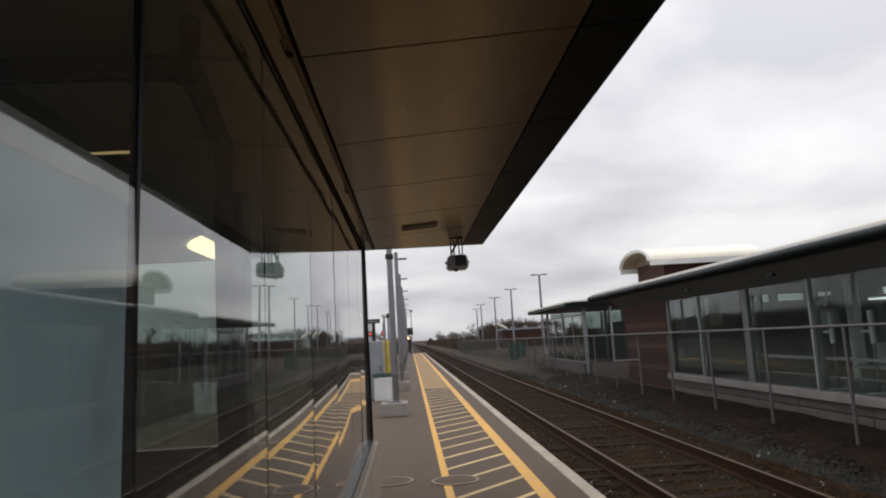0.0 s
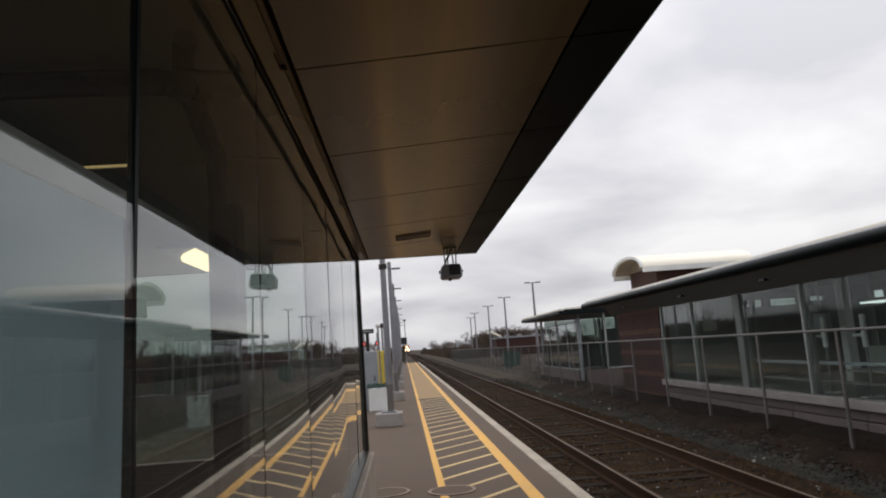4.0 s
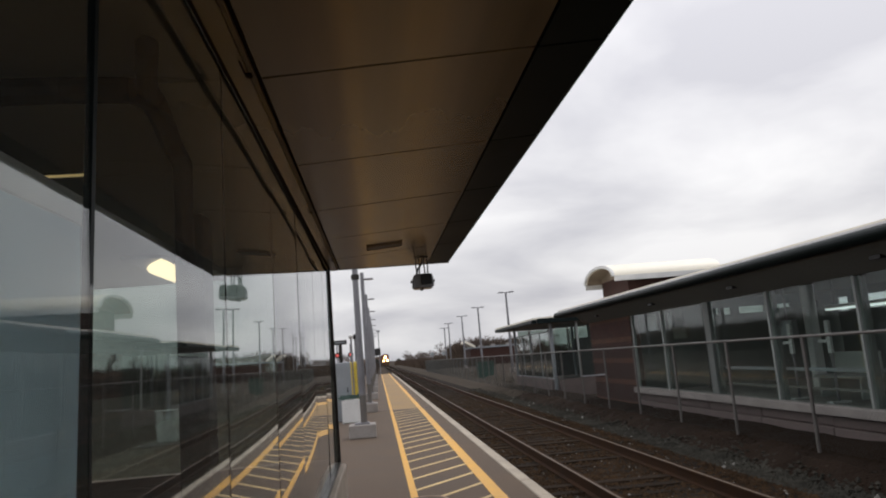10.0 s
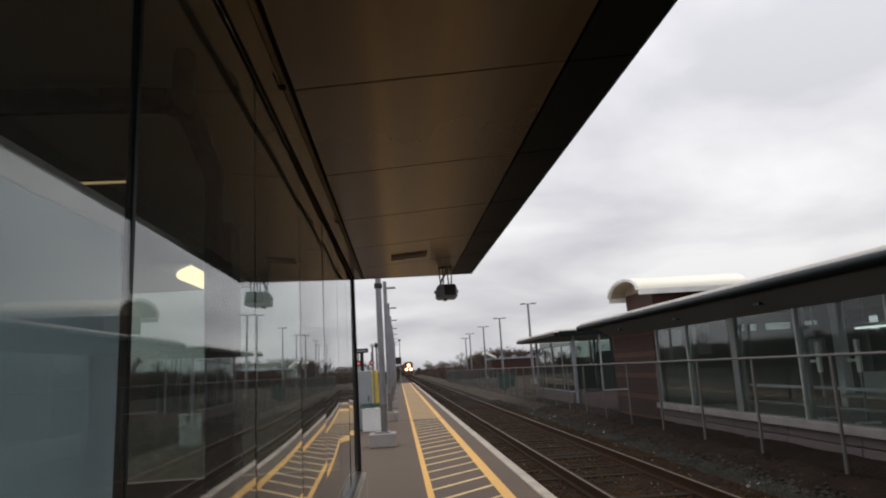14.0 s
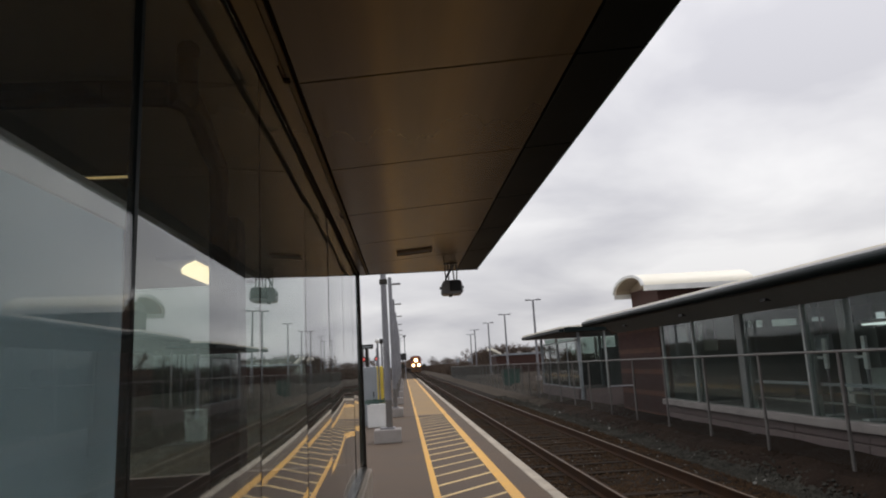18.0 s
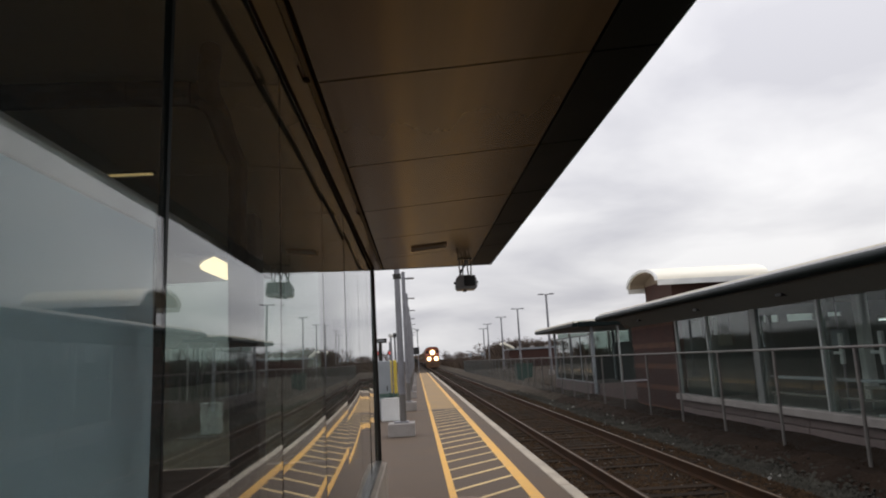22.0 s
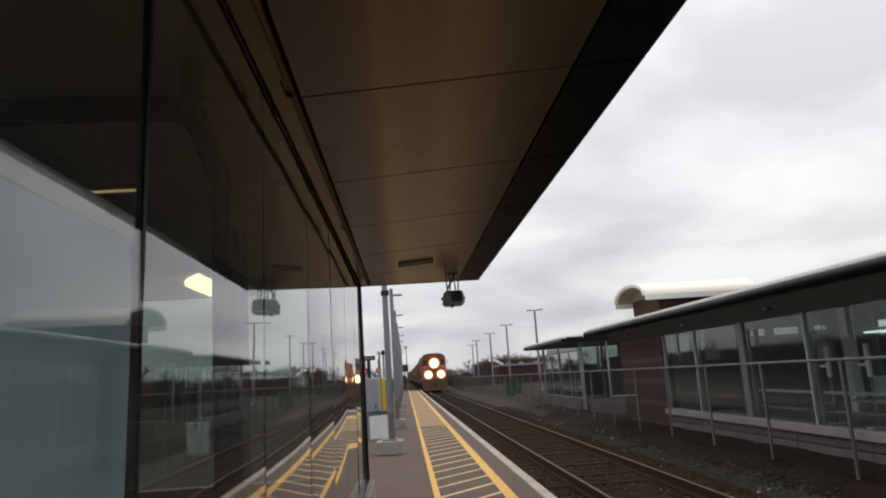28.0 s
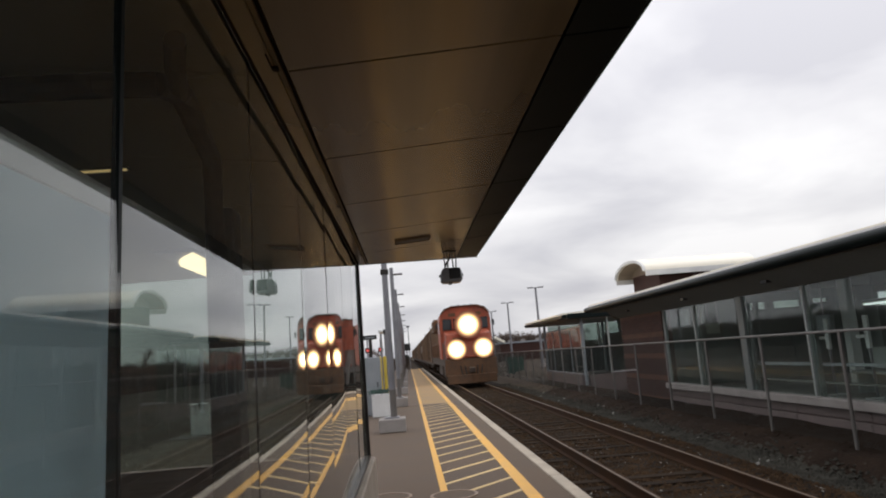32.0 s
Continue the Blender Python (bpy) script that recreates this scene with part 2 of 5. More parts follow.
M = dict(
    platform=mat("platform_asphalt", (0.0976, 0.0614, 0.0362), (0.0582, 0.0368, 0.0221), 0.85, scale=0.7, fine=90, bump=0.4),
    yellow=mat("yellow_paint", (0.70, 0.362, 0.034), (0.51, 0.263, 0.030), 0.54, scale=3, fine=60, bump=0.2),
    stripe=mat("worn_yellow_paint", (0.64, 0.45, 0.19), (0.44, 0.31, 0.14), 0.65, scale=4, fine=50, bump=0.2, rnd=0.12),
    tan=mat("worn_tan_paint", (0.285, 0.1748, 0.0663), (0.209, 0.1306, 0.0527), 0.75, scale=0.8, fine=40, bump=0.2),
    coping=mat("concrete_coping", (0.434, 0.369, 0.291), (0.252, 0.215, 0.171), 0.8, scale=2.5, fine=50, bump=0.3),
    upstand=mat("pale_upstand_concrete", (0.31, 0.265, 0.22), (0.21, 0.175, 0.145), 0.8, scale=2.5, fine=60, bump=0.25),
    rimiron=mat("worn_iron_rim", (0.27, 0.19, 0.135), (0.17, 0.115, 0.08), 0.6, scale=6, fine=60, bump=0.3),
    concrete=mat("grey_concrete", (0.32, 0.295, 0.275), (0.21, 0.19, 0.18), 0.85, scale=2, fine=60, bump=0.3),
    pinkconcrete=mat("plinth_concrete", (0.15, 0.116, 0.109), (0.0968, 0.0757, 0.0714), 0.85, scale=1.5, fine=40, bump=0.3),
    soffit=mat("bronze_metal_panel", (0.228, 0.174, 0.101), (0.189, 0.143, 0.0851), 0.26, metal=0.40, scale=0.9, fine=1.6, bump=0.08, depth=0.004, rvar=0.02, stretch=(6, 0.10, 1), spec=0.7, aniso=0.72, grain=(0, 1, 0)),
    fascia=mat("dark_green_metal", (0.008, 0.013, 0.013), (0.005, 0.009, 0.009), 0.42, metal=0.0, scale=1, fine=30, bump=0.02, spec=0.09),
    darkframe=mat("dark_bronze_frame", (0.03, 0.026, 0.022), (0.02, 0.018, 0.015), 0.4, metal=0.5, scale=2, fine=40, bump=0.03),
    whiteroof=mat("white_roof_sheet", (0.90, 0.85, 0.73), (0.82, 0.77, 0.65), 0.5, scale=0.6, fine=12, bump=0.05),
    roofsheet=mat("pale_grey_roof_sheet", (0.78, 0.76, 0.76), (0.64, 0.62, 0.62), 0.5, scale=0.6, fine=12, bump=0.05),
    greysteel=mat("galvanised_steel", (0.25, 0.25, 0.268), (0.18, 0.18, 0.195), 0.45, metal=0.6, scale=3, fine=40, bump=0.04),
    fencepost=mat("weathered_fence_steel", (0.17, 0.16, 0.15), (0.11, 0.10, 0.095), 0.6, metal=0.4, scale=3, fine=40, bump=0.05),
    fencewire=mat("galvanised_wire", (0.0825, 0.0936, 0.0897), (0.0525, 0.0585, 0.0546), 0.6, metal=0.4, scale=3, fine=40, bump=0.0),
    rail=mat("rail_steel", (0.05, 0.0222, 0.0088), (0.0238, 0.0111, 0.0048), 0.85, scale=2, fine=50, bump=0.2, spec=0.15),
    railtop=mat("polished_rail_head", (0.142, 0.103, 0.0696), (0.0851, 0.0618, 0.0411), 0.5, metal=0.7, scale=2, fine=50, bump=0.03),
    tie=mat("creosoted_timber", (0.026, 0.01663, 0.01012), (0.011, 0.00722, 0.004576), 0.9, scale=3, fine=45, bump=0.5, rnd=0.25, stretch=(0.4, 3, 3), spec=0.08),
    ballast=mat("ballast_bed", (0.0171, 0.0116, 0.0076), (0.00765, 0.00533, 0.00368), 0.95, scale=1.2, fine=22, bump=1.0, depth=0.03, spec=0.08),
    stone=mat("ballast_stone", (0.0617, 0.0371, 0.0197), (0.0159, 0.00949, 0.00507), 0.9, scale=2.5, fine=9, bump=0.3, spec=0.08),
    greystone=mat("grey_stone", (0.0628, 0.06, 0.0494), (0.0195, 0.0182, 0.0153), 0.9, scale=2.0, fine=9, bump=0.3, spec=0.08),
    palestone=mat("pale_limestone_chip", (0.22, 0.21, 0.19), (0.12, 0.115, 0.105), 0.85, scale=3, fine=14, bump=0.3),
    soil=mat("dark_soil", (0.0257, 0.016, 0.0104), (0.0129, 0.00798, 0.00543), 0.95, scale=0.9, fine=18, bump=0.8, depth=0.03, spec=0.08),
    ground=mat("dry_grass_ground", (0.06, 0.044, 0.032), (0.03, 0.023, 0.018), 0.95, scale=0.12, fine=3.0, bump=0.6, depth=0.05, spec=0.08),
    sand=mat("pale_gravel_heap", (0.0647, 0.0515, 0.0389), (0.0343, 0.027, 0.0206), 0.95, scale=1.0, fine=12, bump=0.6, depth=0.03, spec=0.08),
    brick=mat("red_brick", (0.056, 0.019, 0.0125), (0.033, 0.0118, 0.008), 0.85, scale=2, fine=30, bump=0.3, rnd=0.25),
    bandbrick=mat("buff_brick", (0.100, 0.045, 0.025), (0.068, 0.031, 0.018), 0.85, scale=2, fine=30, bump=0.3, rnd=0.2),
    mortar=mat("mortar", (0.09, 0.055, 0.045), (0.06, 0.035, 0.03), 0.95, scale=3, fine=50, bump=0.3),
    pane=glass("shelter_glass", (0.85, 0.90, 0.875), 1.33, 0.0008, 0.989),
    backglass=glass("smoked_glass", (0.24, 0.29, 0.26), 1.3),
    window=glass("window_glass", (0.76, 0.85, 0.82), 1.27, 0.0, 0.993),
    # near-black; on slots and backings it paints the shade of a deep recess
    pitch=mat("near_black_pitch", (0.017, 0.010, 0.007), (0.011, 0.0065, 0.005), 0.8, scale=2, fine=30, bump=0.05, spec=0.05),
    white=mat("white_painted_metal", (0.72, 0.72, 0.71), (0.58, 0.58, 0.57), 0.5, scale=2, fine=30, bump=0.03),
    board=mat("pale_display_board", (0.428, 0.555, 0.63), (0.381, 0.495, 0.562), 0.55, scale=0.8, fine=10, bump=0.02),
    inceil=mat("pale_ceiling_panel", (0.60, 0.58, 0.55), (0.52, 0.50, 0.48), 0.6, scale=0.8, fine=10, bump=0.02),
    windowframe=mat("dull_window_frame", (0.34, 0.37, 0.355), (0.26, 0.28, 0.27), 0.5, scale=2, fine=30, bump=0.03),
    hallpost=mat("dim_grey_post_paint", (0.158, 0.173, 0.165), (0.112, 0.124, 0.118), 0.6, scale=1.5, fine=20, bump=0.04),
    timber=mat("brown_timber_lining", (0.30, 0.24, 0.18), (0.19, 0.15, 0.11), 0.7, scale=1.5, fine=25, bump=0.1, stretch=(0.3, 4, 1)),
    eaves=mat("grey_soffit_board", (0.15, 0.152, 0.138), (0.112, 0.113, 0.103), 0.7, scale=1, fine=20, bump=0.05),
    dimceil=mat("dim_brown_ceiling", (0.247, 0.2, 0.133), (0.192, 0.155, 0.103), 0.6, scale=1, fine=20, bump=0.03),
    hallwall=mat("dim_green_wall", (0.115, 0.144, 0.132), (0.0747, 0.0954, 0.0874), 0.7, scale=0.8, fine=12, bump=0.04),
    endpanel=mat("dull_olive_panel", (0.135, 0.139, 0.113), (0.0948, 0.099, 0.0786), 0.7, scale=0.7, fine=9, bump=0.04),
    # near-black for indoor parts, the shade indoors is put into the colour
    inner=mat("shaded_interior_dark", (0.022, 0.022, 0.02), (0.014, 0.014, 0.013), 0.7, scale=1, fine=20, bump=0.05),
    black=mat("black_plastic", (0.012, 0.012, 0.013), (0.008, 0.008, 0.008), 0.5, scale=3, fine=40, bump=0.05, own=True),
    silver=mat("silver_housing", (0.26, 0.26, 0.27), (0.20, 0.20, 0.21), 0.4, metal=0.7, scale=5, fine=60, bump=0.03),
    green=mat("green_plastic", (0.012, 0.056, 0.038), (0.008, 0.036, 0.025), 0.6, scale=2, fine=20, bump=0.1),
    pole_yellow=mat("yellow_post_paint", (0.62, 0.47, 0.06), (0.48, 0.36, 0.05), 0.5, scale=3, fine=30, bump=0.05),
    cabinet=mat("grey_cabinet_paint", (0.27, 0.29, 0.31), (0.20, 0.22, 0.235), 0.5, scale=2, fine=30, bump=0.03),
    # red and grime are brighter and oranger, with headlight glare put into the colour
    loco_red=mat("red_locomotive_paint", (0.46, 0.085, 0.030), (0.21, 0.050, 0.022), 0.5, scale=1.3, fine=9, bump=0.08, own=True),
    loco_dark=mat("grimy_brown_steel", (0.06, 0.036, 0.022), (0.03, 0.018, 0.012), 0.7, scale=1.5, fine=20, bump=0.15, own=True),
    loco_grime=mat("grimy_dark_paint", (0.147, 0.0702, 0.0299), (0.063, 0.0338, 0.0172), 0.7, scale=1.6, fine=14, bump=0.15, own=True),
    cabglass=mat("dark_cab_glass", (0.02, 0.02, 0.022), (0.014, 0.014, 0.016), 0.12, scale=1, fine=10, bump=0.0),
    car_body=mat("grimy_freight_paint", (0.194, 0.121, 0.072), (0.106, 0.0667, 0.042), 0.7, scale=0.7, fine=9, bump=0.1, own=True, rnd=0.3),
    bark=mat("bare_branch", (0.161, 0.123, 0.104), (0.0952, 0.0728, 0.0625), 0.9, scale=2, fine=20, bump=0.1),
    conifer=mat("dark_conifer", (0.030, 0.042, 0.028), (0.015, 0.022, 0.015), 0.9, scale=1, fine=6, bump=0.1),
    scrub=mat("brown_scrub", (0.106, 0.0775, 0.0576), (0.0525, 0.04, 0.0333), 0.95, scale=0.4, fine=4, bump=0.2, spec=0.08),
    # emission falloff paints the glare around the much smaller lamps
    headlight=glare_lens("headlight_lens_glare", 45.0, 0.84),
    ditchlight=glare_lens("ditch_light_lens_glare", 45.0, 0.70),
    lamp=glow("fluorescent_panel", (1.0, 0.82, 0.48), 1.7),
    hallglow=glow("pale_tube_diffuser", (0.85, 0.93, 0.9), 0.9),
    dimlamp=glow("dim_strip_diffuser", (1.0, 0.72, 0.32), 0.35),
    redlamp=glow("red_signal_lens", (1.0, 0.14, 0.12), 0.22),
)


# ---- building blocks ----
def box(bm, x0, x1, y0, y1, z0, z1):
    v = [bm.verts.new((x, y, z)) for z in (z0, z1) for y in (y0, y1) for x in (x0, x1)]
    for f in ((0, 2, 3, 1), (4, 5, 7, 6), (0, 1, 5, 4), (2, 6, 7, 3), (0, 4, 6, 2), (1, 3, 7, 5)):
        bm.faces.new([v[i] for i in f])


def cyl(bm, a, b, r0, r1=None, seg=10):
    r1 = r0 if r1 is None else r1
    a, b = Vector(a), Vector(b)
    q = (b - a).to_track_quat("Z", "Y").to_matrix()
    rings = [[bm.verts.new(p + q @ Vector((r * math.cos(2 * math.pi * i / seg), r * math.sin(2 * math.pi * i / seg), 0))) for i in range(seg)] for p, r in ((a, r0), (b, r1))]
    for i in range(seg):
        bm.faces.new((rings[0][i], rings[0][(i + 1) % seg], rings[1][(i + 1) % seg], rings[1][i]))
    bm.faces.new(rings[0][::-1])
    bm.faces.new(rings[1])


def pipe(bm, pts, r, seg=8):
    for a, b in zip(pts, pts[1:]):
        cyl(bm, a, b, r, r, seg)


def extrude(bm, profile, axis, lo, hi):
    """A closed outline in the two other axes, drawn out along axis from lo to hi."""
    def at(u, v, w):
        return (w, u, v) if axis == "x" else (u, w, v) if axis == "y" else (u, v, w)
    a, b = [bm.verts.new(at(u, v, lo)) for u, v in profile], [bm.verts.new(at(u, v, hi)) for u, v in profile]
    k = len(profile)
    for i in range(k):
        bm.faces.new((a[i], a[(i + 1) % k], b[(i + 1) % k], b[i]))
    bm.faces.new(a[::-1])
    bm.faces.new(b)


def part(name, bm, material, parent=None, label="", bevel=0.0, smooth=False):
    if bevel:
        bmesh.ops.bevel(bm, geom=list(bm.edges), offset=bevel, segments=1, affect="EDGES")
    bmesh.ops.recalc_face_normals(bm, faces=list(bm.faces))
    me = bpy.data.meshes.new(name)
    bm.to_mesh(me)
    bm.free()
    me.materials.append(M[material])
    if smooth:
        for p in me.polygons:
            p.use_smooth = True
    ob = new(name, me)
    if parent:
        ob.parent = parent
    if label:
        ob["label"] = label
    return ob


def boxes(name, spans, material, parent=None, label="", bevel=0.0):
    bm = bmesh.new()
    for s in spans:
        box(bm, *s)
    return part(name, bm, material, parent, label, bevel)


def tube(name, pts, r, material, parent=None, label="", seg=8):
    bm = bmesh.new()
    pipe(bm, pts, r, seg)
    return part(name, bm, material, parent, label, smooth=False)


def thing(name, x, y, z, label, category, group="", kind=""):
    e = new(name)
    e.empty_display_size = 0.2
    e.matrix_basis = pose(x, y, z)
    return tagged(e, label, category, group, kind)


def shared(name, me, parent, x, y, z, rz=0.0):
    ob = new(name, me)
    ob.parent = parent
    ob.matrix_basis = pose(x, y, z, 0, 0, rz)
    return ob


def track_x(y):
    """How far the line bends to the west beyond the straight."""
    return -1.42e-4 * max(0.0, y - 250.0) ** 2


PLAT = 0.20          # platform over the rail tops
SOF = 3.43           # underside of the shelter's canopy
GX = -3.56           # plane of the shelter's glass front
Y_END = 11.82        # far end of the shelter

# ---- ground, track bed, platform ----
bm = bmesh.new()
gx = [-3000, -600, -120, -30, -9.2, -0.95, 3.3, 5.2, 8, 30, 120, 600, 3000]
gy = [-600, -60, -12, 10, 40, 80, 130, 200, 300, 450, 800, 1500, 3500]
grid = [[bm.verts.new((x, y, -0.34 + (0.0 if -10 < x < 6 or y > 900 else 0.12 * noise.noise((x * 0.05, y * 0.05, 3.0))))) for x in gx] for y in gy]
for j in range(len(gy) - 1):
    for i in range(len(gx) - 1):
        bm.faces.new((grid[j][i], grid[j][i + 1], grid[j + 1][i + 1], grid[j + 1][i]))
tagged(part("ground", bm, "ground"), "dry brown grass and earth reaching to the horizon", "ground", kind="structure")

BED = [(-0.99, -0.33), (-0.80, -0.24), (-0.55, -0.20), (0.0, -0.19), (0.75, -0.20), (1.5, -0.19), (2.1, -0.20), (2.6, -0.25), (3.25, -0.325)]
SOIL = [(2.75, -0.31), (3.2, -0.22), (3.6, -0.10), (4.0, -0.07), (4.5, -0.05), (5.1, -0.03)]


def strip(name, profile, material, ys, rough):
    bm = bmesh.new()
    rows = [[bm.verts.new((x + track_x(y), y, z + rough * noise.noise((x * 2.1, y * 1.3, 7.0)))) for x, z in profile] for y in ys]
    for a, b in zip(rows, rows[1:]):
        for i in range(len(profile) - 1):
            bm.faces.new((a[i], a[i + 1], b[i + 1], b[i]))
    return part(name, bm, material)


ys = [-10 + 0.5 * k for k in range(101)] + [42 + 4 * k for k in range(160)]
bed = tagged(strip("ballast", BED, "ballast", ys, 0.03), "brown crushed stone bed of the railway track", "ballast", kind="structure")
verge = strip("soil_verge", SOIL, "sand", ys[86:160], 0.06)
tagged(verge, "pale trodden earth beside the fence further along", "soil", kind="structure")
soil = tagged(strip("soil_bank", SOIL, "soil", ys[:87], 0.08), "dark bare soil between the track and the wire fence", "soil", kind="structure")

platform = boxes("pavement_platform", [(-9.4, -1.12, -12, 97, -0.6, PLAT)], "platform")
tagged(platform, "brownish grey asphalt station platform with yellow safety markings", "platform", kind="structure")

coping_me = None
for k in range(46):
    y0 = -12 + 2.4 * k
    if coping_me is None:
        c = boxes("coping_stone", [(-0.08, 0.08, 0.011, 2.389, -0.55, 0.012)], "coping", platform, bevel=0.008)
        coping_me = c.data
    else:
        c = new("coping_stone", coping_me)
        c.parent = platform
    c.matrix_basis = pose(-1.042 + 0.006 * noise.noise((k * 2.3, 5, 0)), y0, PLAT + 0.004 * noise.noise((k * 3.1, 9, 0)), 0, 0, 0.16 * noise.noise((k * 1.7, 0, 0)))
for name, x0, x1 in (("edge_line", -2.562, -2.47), ("edge_line", -1.60, -1.445)):
    boxes(name, [(x0, x1, -12, 97, PLAT - 0.02, PLAT + 0.004)], "yellow", platform, "continuous yellow painted line")
bm = bmesh.new()
extrude(bm, [(-2.47, -0.055), (-1.60, 0.905), (-1.60, 1.015), (-2.47, 0.055)], "z", -0.02, 0.003)
hatch = part("hatch_stripe", bm, "stripe", platform)
hatch.matrix_basis = pose(0, -0.08, PLAT)
for k in range(-9, 28):
    if k:
        shared("hatch_stripe", hatch.data, platform, 0, -0.08 + 0.89 * k, PLAT)
boxes("painted_strip", [(-2.46, -1.60, 25.3, 97, PLAT - 0.02, PLAT + 0.0015)], "tan", platform, "worn tan painted strip between the lines")
for y in (25.2, 49.4, 73.6):
    boxes("expansion_joint", [(-9.3, -1.13, y - 0.05, y + 0.05, PLAT - 0.02, PLAT + 0.0055)], "pinkconcrete", platform, "dark filled joint across the platform")
for x, y, r in ((-3.20, 9.12, 0.29), (-2.41, 8.92, 0.29)):
    cover = thing("manhole_cover", x, y, PLAT, "round iron access cover set flush in the platform", "manhole cover", "covers in the platform")
    bm = bmesh.new()
    cyl(bm, (0, 0, -0.02), (0, 0, 0.006), r, r, 28)
    part("lid", bm, "platform", cover)
    bm = bmesh.new()
    for i in range(28):
        a, b = 2 * math.pi * i / 28, 2 * math.pi * (i + 1) / 28
        extrude(bm, [(0.88 * r * math.cos(a), 0.88 * r * math.sin(a)), (r * math.cos(a), r * math.sin(a)), (r * math.cos(b), r * math.sin(b)), (0.88 * r * math.cos(b), 0.88 * r * math.sin(b))], "z", 0.0, 0.011)
    part("rim", bm, "rimiron", cover, "worn brown iron rim")

# ---- rails and ties ----
RAIL = [(-0.07, -0.185), (0.07, -0.185), (0.07, -0.165), (0.012, -0.15), (0.012, -0.045), (0.036, -0.035), (0.036, -0.004), (-0.036, -0.004), (-0.036, -0.035), (-0.012, -0.045), (-0.012, -0.15), (-0.07, -0.165)]
for x in (0.0, 1.507):
    r = thing("rail", x, 0, 0, "worn steel rail with a polished running surface", "rail", "rails of the track", "structure")
    ends = [-10, 250] + [250 + 30 * k for k in range(1, 13)]
    bm = bmesh.new()
    top = bmesh.new()
    for a, b in zip(ends, ends[1:]):
        for bb, prof in ((bm, RAIL), (top, [(-0.030, -0.006), (-0.002, -0.006), (-0.004, 0.001), (-0.026, 0.001)])):
            va = [bb.verts.new((u + track_x(a), a, w)) for u, w in prof]
            vb = [bb.verts.new((u + track_x(b), b, w)) for u, w in prof]
            for i in range(len(prof)):
                bb.faces.new((va[i], va[(i + 1) % len(prof)], vb[(i + 1) % len(prof)], vb[i]))
    part("web", bm, "rail", r)
    part("running_surface", top, "railtop", r)
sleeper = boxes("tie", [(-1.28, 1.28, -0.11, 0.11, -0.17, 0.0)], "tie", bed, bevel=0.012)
sleeper.matrix_basis = pose(0.75, -3, -0.172)
far_ties = bmesh.new()
rt = random.Random(4)
for k in range(1, 640):
    y = -3 + 0.54 * k
    if k < 300:
        ob = shared("tie", sleeper.data, bed, 0.75 + rt.uniform(-0.07, 0.07), y + rt.uniform(-0.05, 0.05), -0.176 + rt.uniform(-0.018, 0.008), rt.uniform(-1.6, 1.6))
    else:
        box(far_ties, 0.75 - 1.28 + track_x(y), 0.75 + 1.28 + track_x(y), y - 0.11, y + 0.11, -0.3, -0.172)
tagged(part("far_ties", far_ties, "tie", bed), kind="stuff")


def stones(name, count, spot, size, material, parent, seed):
    """Many small angular stones in one mesh."""
    rs = np.random.RandomState(seed)
    base = np.array([(1, 0, 0), (-1, 0, 0), (0, 1, 0), (0, -1, 0), (0, 0, 1), (0, 0, -1)], float)
    tri = np.array([(0, 2, 4), (2, 1, 4), (1, 3, 4), (3, 0, 4), (2, 0, 5), (1, 2, 5), (3, 1, 5), (0, 3, 5)])
    pts = spot(rs, count)
    a = rs.uniform(0, 6.28, (count, 1))
    s = rs.uniform(size[0], size[1], (count, 1, 1)) * rs.uniform(0.6, 1.3, (count, 6, 1)) * np.array([1, 1, 0.7])
    v = base[None] * s + rs.uniform(-0.2, 0.2, (count, 6, 3)) * size[0]
    x = v[..., 0] * np.cos(a) - v[..., 1] * np.sin(a)
    y = v[..., 0] * np.sin(a) + v[..., 1] * np.cos(a)
    v = np.stack([x, y, v[..., 2]], -1) + pts[:, None]
    me = bpy.data.meshes.new(name)
    me.from_pydata(v.reshape(-1, 3).tolist(), [], (tri[None] + 6 * np.arange(count)[:, None, None]).reshape(-1, 3).tolist())
    me.materials.append(M[material])
    ob = new(name, me)
    ob.parent = parent
    ob["kind"] = "stuff"
    return ob


bx, bz = [p[0] for p in BED], [p[1] for p in BED]


def in_bed(rs, n):
    y = 5 + 38 * rs.beta(1, 1.7, n)
    x = rs.uniform(-0.88, 2.7, n)
    return np.stack([x, y, np.interp(x, bx, bz) + 0.005], -1)


def in_shoulder(rs, n):
    y = 5 + 40 * rs.beta(1, 1.6, n)
    x = 2.55 + np.abs(rs.normal(0, 0.32, n))
    return np.stack([x, y, np.interp(x, [2.4, 2.75, 3.2, 3.6, 4.0], [-0.23, -0.27, -0.22, -0.10, -0.07]) + 0.01], -1)


def in_soil(rs, n):
    y = 4 + 36 * rs.beta(1, 1.6, n)
    x = rs.uniform(3.1, 4.9, n)
    return np.stack([x, y, np.interp(x, [p[0] for p in SOIL], [p[1] for p in SOIL]) + 0.005], -1)


stones("ballast_stones", 26000, in_bed, (0.016, 0.042), "stone", bed, 1)
stones("shoulder_stones", 11000, in_shoulder, (0.018, 0.055), "greystone", soil, 2)
stones("pale_stones", 46, in_shoulder, (0.03, 0.08), "palestone", soil, 5)
stones("pale_chips", 420, in_bed, (0.012, 0.03), "palestone", bed, 6)
stones("soil_clods", 1800, in_soil, (0.008, 0.026), "soil", soil, 7)
stones("soil_pebbles", 500, in_soil, (0.012, 0.03), "greystone", soil, 8)

# ---- shelter on the near platform ----
UNIT, HUB = 0.70, Vector((-2.876, 0.05, 1.9))     # one unit of the shelter's plan in metres, and the point that the plan is drawn about
